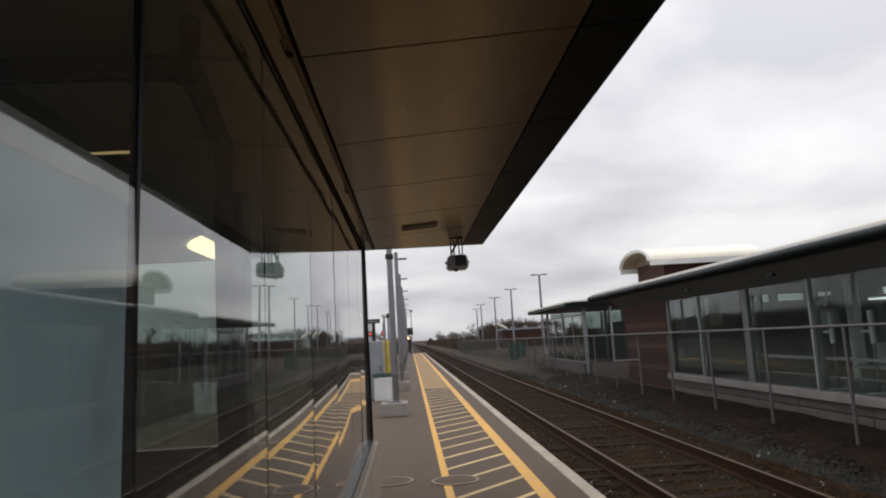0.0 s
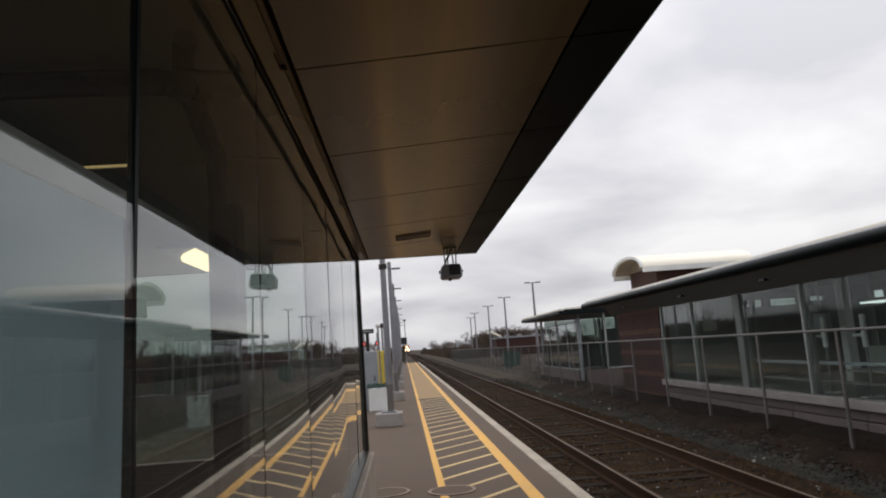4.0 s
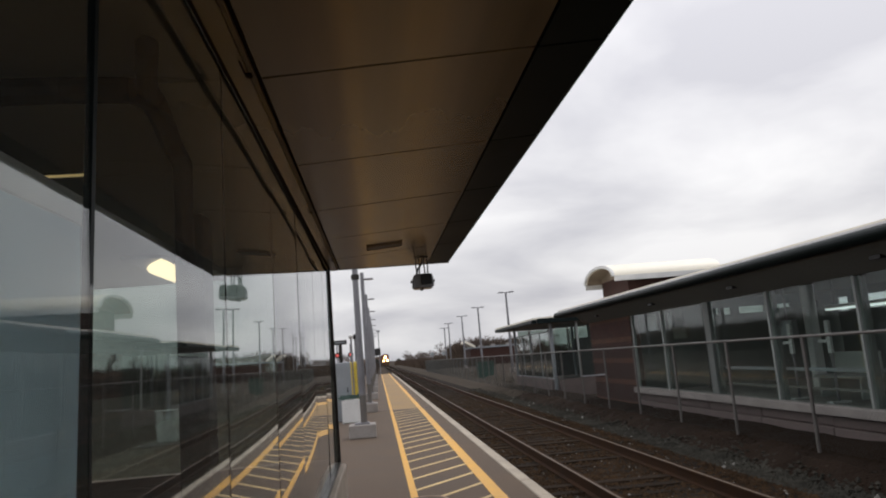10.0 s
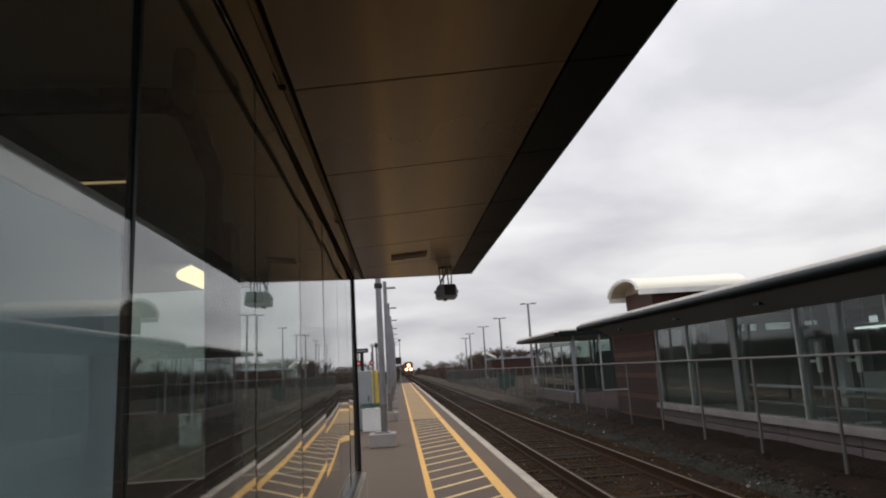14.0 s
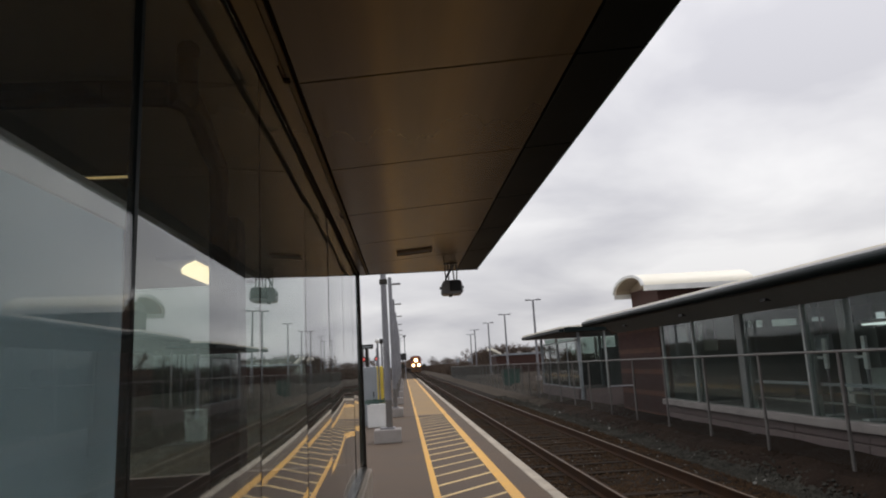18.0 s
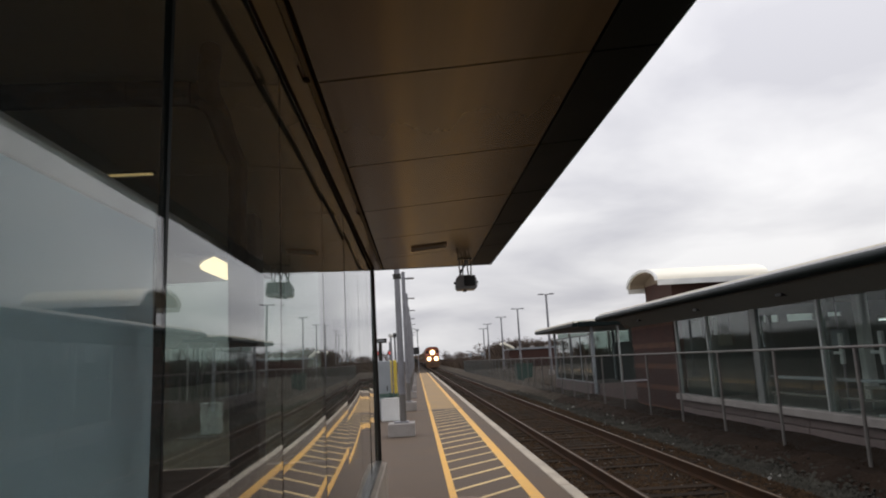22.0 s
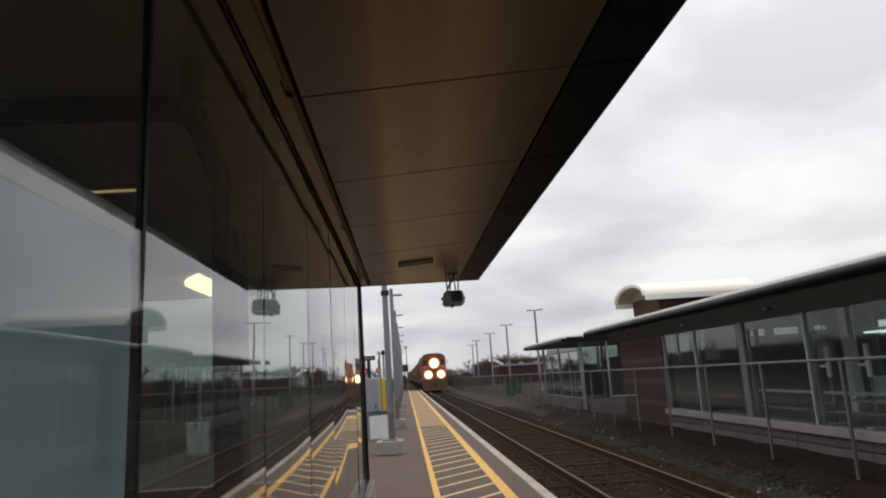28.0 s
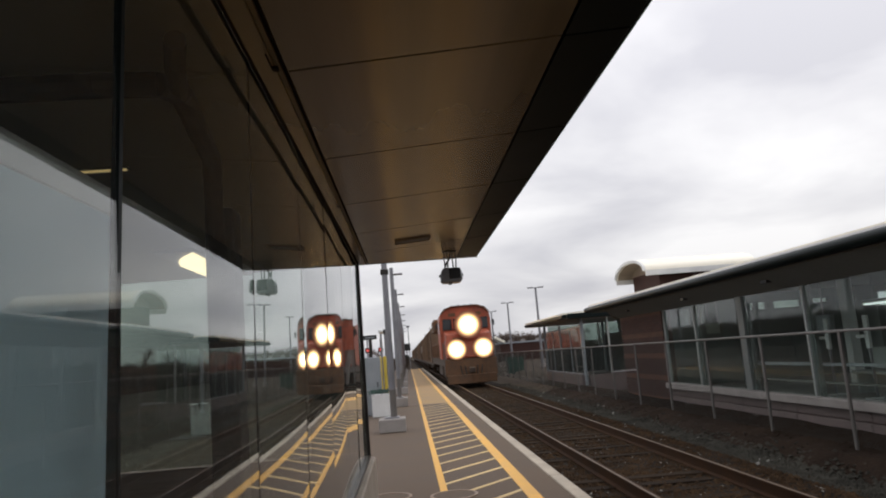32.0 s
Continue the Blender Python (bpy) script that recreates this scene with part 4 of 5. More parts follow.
def hb(name, spans, material, label="", bevel=0.0, parent=None):
    return boxes(name, [(a - BX, b - BX, c - 27.9, d - 27.9, e + 0.05, f + 0.05) for a, b, c, d, e, f in spans], material, parent or hall, label, bevel)


hb("plinth", [(BX + 0.05, 12.0, -14, 26.08, -0.35, 0.31)], "mortar", "concrete plinth")
rp = random.Random(21)
for k in range(15):
    y0 = -14 + 2.383 * k
    for z0, z1, out in ((0.132, 0.308, 0.0), (-0.04, 0.112, -0.03), (-0.3, -0.06, -0.05)):
        d = rp.uniform(-0.006, 0.006)
        hb("plinth_block", [(BX + out + d, BX + 0.12, y0 + 0.008, y0 + 2.375, z0, z1)], "pinkconcrete", bevel=0.012)
hb("sill", [(BX - 0.12, BX + 0.2, -14, 21.75, 0.33, 0.49)], "concrete", "projecting concrete window sill", 0.01)
hb("floor", [(BX + 0.2, 12.0, -14, 21.6, 0.312, 0.34)], "concrete")
hb("roof", [(4.35, 12.6, -14, 27.85, 3.16, 3.30)], "whiteroof", "white sheet roof")
bm = bmesh.new()
extrude(bm, [(u - BX, w + 0.05) for u, w in ((4.31, 3.262), (7.5, 3.43), (12.6, 3.45), (12.6, 3.29), (4.31, 3.205))], "y", -14 - 27.9, -0.06)
part("roof_sheet", bm, "roofsheet", hall, "white roof rising gently from the eaves")
bm = bmesh.new()
ring = [(4.29 + 0.13 * math.cos(a), 3.115 + 0.105 * math.sin(a)) for a in [math.pi * (0.35 + 1.3 * i / 12) for i in range(13)]] + [(4.5, 3.02), (4.5, 3.2)]
extrude(bm, [(u - BX, w + 0.05) for u, w in ring], "y", -14 - 27.9, 0.0)
part("gutter", bm, "fascia", hall, "rounded dark green gutter along the eaves")
bm = bmesh.new()
extrude(bm, [(u - BX, w + 0.05) for u, w in ((4.42, 2.99), (5.0, 2.66), (5.25, 2.66), (5.25, 3.12), (4.42, 3.12))], "y", -14 - 27.9, -1.82)
part("soffit", bm, "eaves", hall, "grey sloping soffit under the eaves")
hb("flat_soffit", [(4.42, 5.25, 26.1, 27.85, 3.0, 3.12)], "eaves")
# pale wedge shape added below the end of the eaves
bm = bmesh.new()
extrude(bm, [(u - BX, w + 0.05) for u, w in ((4.98, 2.995), (5.56, 2.975), (5.45, 2.68), (5.22, 2.68))], "y", -0.45, -0.38)
part("eaves_bracket", bm, "upstand", hall, "pale tapered wedge under the end of the eaves", 0.01)
hb("ceiling_deck", [(5.25, 12.6, -14, 27.85, 2.98, 3.12)], "eaves")
for y in (24.0, 19.0, 14.5, 10.0):
    hb("soffit_light", [(4.62, 4.85, y - 0.12, y + 0.12, 2.80, 2.86)], "black")
MS = [21.68, 19.36, 16.6, 13.87, 11.15, 8.5, 5.9, 3.3]
for y in MS:
    w = 0.14 if y == 16.6 else 0.03
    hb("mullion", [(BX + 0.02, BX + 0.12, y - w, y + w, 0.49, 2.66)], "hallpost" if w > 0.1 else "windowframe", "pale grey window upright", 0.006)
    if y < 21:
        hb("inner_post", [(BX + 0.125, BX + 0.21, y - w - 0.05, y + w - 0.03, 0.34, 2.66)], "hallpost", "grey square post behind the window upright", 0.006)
for b, a in zip(MS, MS[1:]):
    p = hb("window_pane", [(BX + 0.06, BX + 0.07, a + 0.035, b - 0.035, 0.49, 2.66)], "window")
    p.matrix_basis = Matrix.Translation((0.065, 0, 1.625)) @ pose(0, 0, 0, 0, 0.35) @ Matrix.Translation((-0.065, 0, -1.625))     # leans back a little
    p.visible_shadow = False
for b, a in zip(MS[2:], MS[3:]):
    hb("handrail", [(BX + 0.25, BX + 0.3, a, b, 1.06, 1.12)], "cabinet", "pale horizontal rail behind the glass")
    hb("lower_rail", [(BX + 0.25, BX + 0.3, a, b, 0.72, 0.76)], "eaves")
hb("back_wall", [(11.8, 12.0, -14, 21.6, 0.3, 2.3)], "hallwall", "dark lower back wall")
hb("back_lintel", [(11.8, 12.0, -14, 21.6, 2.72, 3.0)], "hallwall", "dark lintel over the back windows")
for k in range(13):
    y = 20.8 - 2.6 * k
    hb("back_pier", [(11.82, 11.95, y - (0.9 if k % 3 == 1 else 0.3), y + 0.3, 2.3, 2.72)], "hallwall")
for y in (17.2, 12.3, 7.5):
    hb("inner_column", [(8.0, 8.25, y, y + 0.25, 0.34, 2.98)], "white", "white inner column", 0.02)
for y in (14.6, 11.6, 8.6):
    b = thing("waiting_bench", 7.0, y, 0.34, "pale bench inside the station building", "bench", "benches in the waiting hall")
    boxes("seat", [(-0.25, 0.25, -0.8, 0.8, 0.42, 0.48)], "windowframe", b, bevel=0.01)
    boxes("backrest", [(0.22, 0.27, -0.8, 0.8, 0.5, 0.95)], "windowframe", b, bevel=0.01)
    for yy in (-0.7, 0.65):
        boxes("leg", [(-0.2, 0.2, yy, yy + 0.05, 0.0, 0.42)], "windowframe", b)
for y in (16.0, 11.0):
    c = thing("strip_light", 8.6, y, 2.98, "long pale strip light under the ceiling of the hall", "ceiling light", "strip lights in the hall")
    boxes("body", [(-0.1, 0.1, -1.3, 1.3, -0.69, -0.61)], "white", c, bevel=0.01)
    boxes("diffuser", [(-0.09, 0.09, -1.28, 1.28, -0.735, -0.693)], "hallglow", c, "softly lit pale diffuser")
    for yy in (-1.0, 1.0):
        tube("rod", [(0, yy, -0.61), (0, yy, 0.0)], 0.012, "greysteel", c)
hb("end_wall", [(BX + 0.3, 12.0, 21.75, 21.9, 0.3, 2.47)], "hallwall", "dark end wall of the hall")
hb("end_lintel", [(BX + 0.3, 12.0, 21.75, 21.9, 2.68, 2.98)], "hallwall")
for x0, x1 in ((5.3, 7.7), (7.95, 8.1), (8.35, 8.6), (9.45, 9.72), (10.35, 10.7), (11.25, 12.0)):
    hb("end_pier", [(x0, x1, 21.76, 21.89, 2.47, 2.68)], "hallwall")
p = hb("end_pane", [(7.7, 11.25, 21.82, 21.83, 2.47, 2.68)], "backglass")
p.visible_shadow = False
p = hb("back_pane", [(11.88, 11.89, -14, 21.6, 2.3, 2.72)], "window")
p.visible_shadow = False
hb("transom", [(9.72, 10.35, 21.77, 21.88, 2.47, 2.55)], "hallwall")
hb("pier_core", [(BX + 0.03, 6.8, 21.78, 26.02, -0.2, 3.0)], "mortar", "mortar of the brick pier")

for y0, y1 in ((20.9, 21.6), (19.75, 20.4)):
    hb("wall_panel", [(5.5, 5.53, y0, y1, 2.15, 2.62)], "windowframe", "pale panel high on the inner wall")

board = hb("hanging_board", [(5.9, 5.98, 19.75, 20.7, 1.84, 2.16)], "endpanel", "dull beige board hung from the ceiling", 0.01)
screen = hb("information_screen", [(7.0, 7.12, 16.3, 16.95, 1.70, 2.08)], "cabinet", "blue-grey screen hung from the ceiling", 0.02)
for ob, x, ys_ in ((board, 5.94, (19.9, 20.55)), (screen, 7.06, (16.62,))):
    for y in ys_:
        hb("hanger_rod", [(x - 0.015, x + 0.015, y - 0.015, y + 0.015, 2.08, 2.98)], "greysteel", "", 0.0, ob)
hb("inner_pillar", [(6.75, 6.95, 20.3, 20.5, 0.34, 2.98)], "inner", "dark pillar inside the hall", 0.01)
for y in (15.15, 13.8):
    n = thing("notice_stand", 6.2, y, 0.34, "white upright notice frame standing in the hall", "notice frame", "notice frames in the hall")
    boxes("upright", [(-0.03, 0.03, -0.07, 0.05, 0.99, 1.64)], "white", n, "white upright", 0.006)
    boxes("foot", [(-0.2, 0.2, -0.12, 0.08, 0.0, 0.04)], "white", n)
    boxes("stem", [(-0.02, 0.02, -0.04, 0.0, 0.04, 0.99)], "greysteel", n)
    boxes("shelf", [(-0.03, 0.03, 0.05, 0.32, 1.2, 1.26)], "white", n)

# second canopy further along
hall2 = thing("platform_canopy", 4.2, 31.8, -0.05, "second low canopy with white columns and glass screens", "canopy")


def h2(name, spans, material, label="", bevel=0.0):
    return boxes(name, [(a - 4.2, b - 4.2, c - 31.8, d - 31.8, e + 0.05, f + 0.05) for a, b, c, d, e, f in spans], material, hall2, label, bevel)


bm = bmesh.new()
extrude(bm, [(u - 4.2, w + 0.05) for u, w in ((4.16, 3.25), (7.0, 3.40), (10.5, 3.44), (10.5, 3.26), (4.16, 3.175))], "y", 0.09, 10.4)
part("roof", bm, "whiteroof", hall2, "white canopy roof")
h2("end_fascia", [(4.37, 10.5, 31.78, 31.88, 2.98, 3.215)], "fascia", "dark green end fascia", 0.02)
bm = bmesh.new()
extrude(bm, [(u - 4.2, w + 0.05) for u, w in ((4.2, 3.0), (4.14, 3.04), (4.14, 3.13), (4.2, 3.17), (4.36, 3.17), (4.36, 3.0))], "y", 0.09, 10.45)
part("gutter", bm, "fascia", hall2, "dark green gutter")
h2("soffit", [(4.37, 10.4, 31.9, 42.2, 2.985, 3.03)], "concrete")
for x, y in ((5.1, 32.4), (5.1, 41.2), (8.5, 41.2)):
    h2("column", [(x - 0.065, x + 0.065, y - 0.065, y + 0.065, -0.1, 2.99)], "cabinet", "pale square column", 0.012)
h2("low_wall", [(4.95, 5.25, 32.6, 41.0, -0.3, 0.45)], "pinkconcrete", "low concrete wall", 0.01)
for a, b in ((32.6, 34.8), (34.8, 36.9), (37.1, 39.0), (39.0, 41.0)):
    p = h2("glass_screen", [(5.09, 5.10, a + 0.05, b - 0.05, 0.5, 2.6)], "window")
    p.visible_shadow = False
    h2("screen_frame", [(5.07, 5.12, a, a + 0.05, 0.45, 2.65), (5.07, 5.12, a + 0.05, b, 2.6, 2.65), (5.07, 5.12, a + 0.05, b, 0.45, 0.5)], "cabinet")
# dark sheet added to paint the shaded inside of the canopy
h2("back_screen", [(8.6, 8.75, 32.2, 42.0, 0.2, 2.3)], "inner", "lower part of the rear screen, near-black for the shade inside")
for y in (33.5, 36.0, 38.5, 41.0):
    h2("rear_post", [(8.62, 8.72, y - 0.06, y + 0.06, 2.3, 2.99)], "eaves")
p = h2("end_glass", [(5.2, 8.55, 32.05, 32.06, 0.45, 2.9)], "window")
p.visible_shadow = False
for x in (6.2, 7.4, 8.5):
    h2("end_mullion", [(x - 0.04, x + 0.04, 32.0, 32.04, 0.45, 2.99)], "windowframe")
h2("end_wall", [(5.2, 8.6, 31.98, 32.12, -0.2, 0.45)], "pinkconcrete", "low concrete end wall")
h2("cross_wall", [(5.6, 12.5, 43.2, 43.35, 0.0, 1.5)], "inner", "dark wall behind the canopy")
for x in (6.4, 7.6, 8.8, 10.2, 11.4):
    h2("cross_post", [(x - 0.07, x + 0.07, 43.2, 43.3, 1.5, 3.0)], "eaves")
p = h2("cross_pane", [(5.7, 12.4, 43.27, 43.28, 1.5, 3.0)], "backglass")
p.visible_shadow = False
h2("floor", [(5.25, 10.5, 31.9, 42.2, -0.3, 0.2)], "pinkconcrete")

# tower with a barrel roof
TX, TY0, TY1, TL = 10.0, 37.2, 42.6, 6.1
tower = thing("stair_tower", TX, 39.9, -0.3, "brick tower under a white barrel-vaulted roof", "tower")
yc, half, spring, rise = 39.9, 2.7, 5.42, 0.82
outer = [(yc + half * math.cos(a), spring + rise * math.sin(a)) for a in [math.pi * i / 20 for i in range(21)]]
inner = [(yc + (half - 0.20) * math.cos(a), spring - 0.02 + (rise - 0.13) * math.sin(a)) for a in [math.pi * i / 20 for i in range(20, -1, -1)]]
for name, x0, x1, material in (("roof", TX + 0.06, TX + TL, "whiteroof"), ("roof_edge", TX - 0.06, TX + 0.06, "white")):
    bm = bmesh.new()
    extrude(bm, [(v - 39.9, w + 0.3) for v, w in outer + inner], "x", x0 - TX, x1 - TX)
    part(name, bm, material, tower, "white barrel vault")
lining = [(yc + (half - 0.235) * math.cos(a), spring - 0.03 + (rise - 0.165) * math.sin(a)) for a in [math.pi * i / 20 for i in range(21)]]
under = [(yc + (half - 0.205) * math.cos(a), spring - 0.02 + (rise - 0.135) * math.sin(a)) for a in [math.pi * i / 20 for i in range(21)]]
under += [(yc + (half - 0.23) * math.cos(a), spring - 0.02 + (rise - 0.16) * math.sin(a)) for a in [math.pi * i / 20 for i in range(20, -1, -1)]]
bm = bmesh.new()
extrude(bm, [(v - 39.9, w + 0.3) for v, w in under], "x", 0.1, TL - 0.05)
part("soffit", bm, "timber", tower, "brown timber underside of the vault")
bm = bmesh.new()
extrude(bm, [(v - 39.9, w + 0.3) for v, w in lining], "x", 0.95, TL - 0.1)
part("lining", bm, "timber", tower, "brown timber lining under the vault")
for v in (-2.78, 2.60):
    boxes("eaves_band", [(0.05, TL, v, v + 0.18, 5.44, 5.72)], "white", tower, "white eaves band")
boxes("brick_wall", [(0.92, TL - 0.5, -2.2, 2.2, 0.0, 5.75)], "brick", tower, "dark red brick wall")

# ---- car park lamps behind the building ----
def tall_lamp(x, y, h):
    p = thing("car_park_lamp", x, y, -0.34, "tall grey twin-headed car park lamp", "street lamp", "lamps of the car park")
    bm = bmesh.new()
    cyl(bm, (0, 0, 0.5), (0, 0, h), 0.15, 0.10, 10)
    part("pole", bm, "greysteel", p)
    bm = bmesh.new()
    cyl(bm, (0, 0, 0), (0, 0, 0.5), 0.3, 0.3, 12)
    part("base", bm, "concrete", p)
    for s in (-1, 1):
        tube("arm", [(0, 0, h - 0.05), (s * 0.5, 0, h)], 0.05, "greysteel", p)
        boxes("head", [(min(s * 0.3, s * 0.85), max(s * 0.3, s * 0.85), -0.2, 0.2, h - 0.06, h + 0.06)], "greysteel", p, bevel=0.03)
    return p


tl = tall_lamp(11.2, 75.5, 8.46)
for y in (97.3, 116.5, 139.0):
    copy_thing(tl, pose(11.2, y, -0.34))
copy_thing(tl, pose(11.0, 146, -0.9))

# green skip, gravel heaps, brick shed
skip = thing("green_skip", 6.2, 61.5, -0.34, "green metal skip beside the fence", "skip")
bm = bmesh.new()
extrude(bm, [(-0.62, 0.0), (0.62, 0.0), (0.7, 1.45), (-0.7, 1.45)], "y", -0.6, 0.6)
part("body", bm, "green", skip, bevel=0.02)
for v in (-0.65, 0.58):
    boxes("rim", [(-0.75, 0.75, v, v + 0.07, 1.4, 1.5)], "green", skip)
for x, y, s in ((6.6, 76, 3.0), (7.0, 90, 3.6), (6.0, 54, 1.8)):
    bm = bmesh.new()
    bmesh.ops.create_icosphere(bm, subdivisions=4, radius=1.0)
    for v in bm.verts:
        v.co *= 1 + 0.22 * noise.noise(v.co * 2.2 + Vector((y, 0, 0)))
        v.co = Vector((v.co.x * s * 0.7, v.co.y * s * 1.6, v.co.z * (0.55 if x > 5 else 0.3)))
    ob = part("gravel_heap", bm, "sand", None, smooth=True)
    ob.matrix_basis = pose(x, y, -0.36)
    tagged(ob, "low heap of pale gravel on the ground behind the fence", "gravel", "gravel heaps", "stuff")
shed = thing("brick_shed", 13.6, 130, -0.4, "long low red brick building with a white gable", "building")
boxes("wall", [(0.3, 14, 0, 8, 0.0, 3.2)], "brick", shed)
boxes("roof_edge", [(0.2, 14.2, -0.2, 8.2, 3.2, 3.5)], "cabinet", shed, "pale flat roof edge")
bm = bmesh.new()
extrude(bm, [(-0.7, 4.35), (1.2, 3.35), (1.2, 3.75), (-0.5, 4.7)], "y", -0.5, 6)
part("gable_roof", bm, "whiteroof", shed, "white pitched roof end")
for x in (2.2, 4.6, 7.4, 10.2):
    boxes("roof_box", [(x, x + 0.7, 2, 3.0, 3.5, 3.85)], "concrete", shed)
for x, y in ((6.9, 130), (9.1, 131)):
    s = thing("round_sign", x, y, -0.34, "round pale sign on a thin post", "sign", "round signs")
    tube("post", [(0, 0, 0), (0, 0, 2.9)], 0.05, "greysteel", s)
    bm = bmesh.new()
    cyl(bm, (0, -0.05, 2.75), (0, 0.05, 2.75), 0.33, 0.33, 20)
    part("disc", bm, "cabinet", s)

hut = thing("car_park_shelter", 14.4, 60, -0.34, "small white-roofed shelter in the car park", "shelter")
bm = bmesh.new()
extrude(bm, [(-0.85, 2.2), (0.8, 2.3), (0.8, 2.55), (-0.4, 2.6)], "y", -0.8, 0.8)
part("roof", bm, "whiteroof", hut, "white sloping roof")
for x in (-0.55, 0.65):
    for y in (-0.7, 0.7):
        tube("post", [(x, y, 0.0), (x, y, 2.25)], 0.04, "greysteel", hut)
mast = thing("signal_mast", -2.6, 100, -0.34, "thin grey mast beside the line beyond the platform", "mast")
tube("pole", [(0, 0, 0), (0, 0, 6.4)], 0.06, "greysteel", mast)
boxes("head", [(-0.22, 0.22, -0.1, 0.1, 6.25, 6.5)], "greysteel", mast, bevel=0.02)

# ---- trees and scrub ----
def bare_tree(seed, h):
    """A bare winter tree: trunk, limbs and many twigs in one mesh of branches."""
    r = random.Random(seed)
    trunk, twigs = bmesh.new(), bmesh.new()

    def grow(bm, a, d, length, rad, level):
        b = a + d * length
        cyl(bm, a, b, rad, rad * 0.65, 5 if level < 2 else 3)
        if level >= 5:
            return
        for _ in range(3 if level < 4 else 4):
            side = Vector((r.uniform(-1, 1), r.uniform(-1, 1), r.uniform(-0.15, 0.75)))
            nd = (d * 0.75 + side * 0.75).normalized()
            start = a + d * length * r.uniform(0.45, 1.0)
            grow(twigs if level >= 1 else trunk, start, nd, length * r.uniform(0.58, 0.82), max(rad * 0.58, 0.022), level + 1)

    grow(trunk, Vector((0, 0, 0)), Vector((0, 0, 1)), h * 0.34, h * 0.02, 0)
    return trunk, twigs


trees = []
for s in range(4):
    t = thing("bare_tree", 0, 0, 0, "leafless winter tree with a dense crown of twigs", "tree", "bare trees along the line")
    a, b = bare_tree(s + 3, 8.0)
    part("trunk", a, "bark", t)
    part("crown", b, "bark", t)
    trees.append(t)
rt = random.Random(11)
spots = [(19 + rt.uniform(-3, 16), 165 + rt.uniform(0, 60), rt.uniform(0.7, 1.0)) for _ in range(26)]
spots += [(19 + 11 * k / 16 + rt.uniform(-0.5, 0.5), 158 + rt.uniform(0, 14), rt.uniform(0.65, 0.9)) for k in range(17)]
spots += [(10 + rt.uniform(-3, 10), 230 + rt.uniform(0, 120), rt.uniform(0.5, 0.8)) for _ in range(24)]
spots += [(-30 + rt.uniform(-30, 16), 260 + rt.uniform(0, 120), rt.uniform(0.8, 1.3)) for _ in range(22)]
spots += [(40 + rt.uniform(0, 60), 150 + rt.uniform(0, 80), rt.uniform(0.8, 1.2)) for _ in range(26)]
spots += [(-42 - rt.uniform(0, 16), 70 + 8.5 * k + rt.uniform(-4, 4), rt.uniform(0.7, 1.1)) for k in range(15)]      # beyond the shelter, mirrored in the hall windows
for i, (x, y, s) in enumerate(spots):
    src = trees[i % 4]
    ob = src if i < 4 else copy_thing(src, pose(0, 0, 0))
    ob.matrix_basis = pose(x, y, -0.4, 0, 0, rt.uniform(0, 360)) @ Matrix.Scale(s, 4)


def fir(seed, h):
    r = random.Random(seed)
    bm = bmesh.new()
    for k in range(900):
        f = r.random() ** 0.7
        z = h * (0.1 + 0.9 * f)
        rad = h * 0.42 * (1 - f) * r.uniform(0.5, 1.1) + 0.05
        a = r.uniform(0, 6.283)
        p = Vector((rad * math.cos(a), rad * math.sin(a), z))
        d = Vector((math.cos(a), math.sin(a), -0.35)) * 1.0
        n = Vector((-math.sin(a), math.cos(a), 0)) * 0.5
        bm.faces.new([bm.verts.new(q) for q in (p - n, p + d, p + n)])
    return bm


for x, y, h in ((-6, 330, 2.6), (-3.5, 345, 3.4), (-14, 340, 3.0), (7, 350, 3.0), (12, 330, 2.8), (17, 345, 3.2), (-20, 330, 3)):
    t = thing("fir_tree", x, y, -0.4, "dark green conifer in the distance", "tree", "conifers beyond the line")
    part("crown", fir(int(x) + 40, h), "conifer", t)
    tube("trunk", [(0, 0, 0), (0, 0, h * 0.9)], 0.14, "bark", t)


def scrub(name, x0, x1, y0, y1, count, h, seed, width=0.05):
    r = random.Random(seed)
    bm = bmesh.new()
    for k in range(count):
        x, y = r.uniform(x0, x1), r.uniform(y0, y1)
        hh = h * r.uniform(0.4, 1.1)
        a = Vector((x + track_x(y), y, -0.4))
        for q in range(7):
            d = Vector((r.uniform(-0.6, 0.6), r.uniform(-0.6, 0.6), 1)) * hh
            n = Vector((r.uniform(-1, 1), r.uniform(-1, 1), 0)).normalized() * width * hh
            bm.faces.new([bm.verts.new(p) for p in (a - n, a + n, a + d)])
    return tagged(part(name, bm, "scrub"), "brown leafless scrub and dry weeds beside the railway", "scrub", kind="stuff")


scrub("scrub", 5.0, 16.0, 125, 320, 3200, 2.2, 1, 0.03)
scrub("scrub", -14.0, -3.2, 105, 320, 2200, 2.0, 2, 0.03)
scrub("scrub", 14.0, 60.0, 150, 240, 2600, 3.0, 3)
scrub("hedge", -64.0, -44.0, 12, 260, 16000, 4.6, 8, 0.022)
scrub("scrub", 17.0, 34.0, 160, 200, 2200, 5.0, 6)
scrub("weeds", 4.3, 4.9, -4, 60, 700, 0.35, 4)

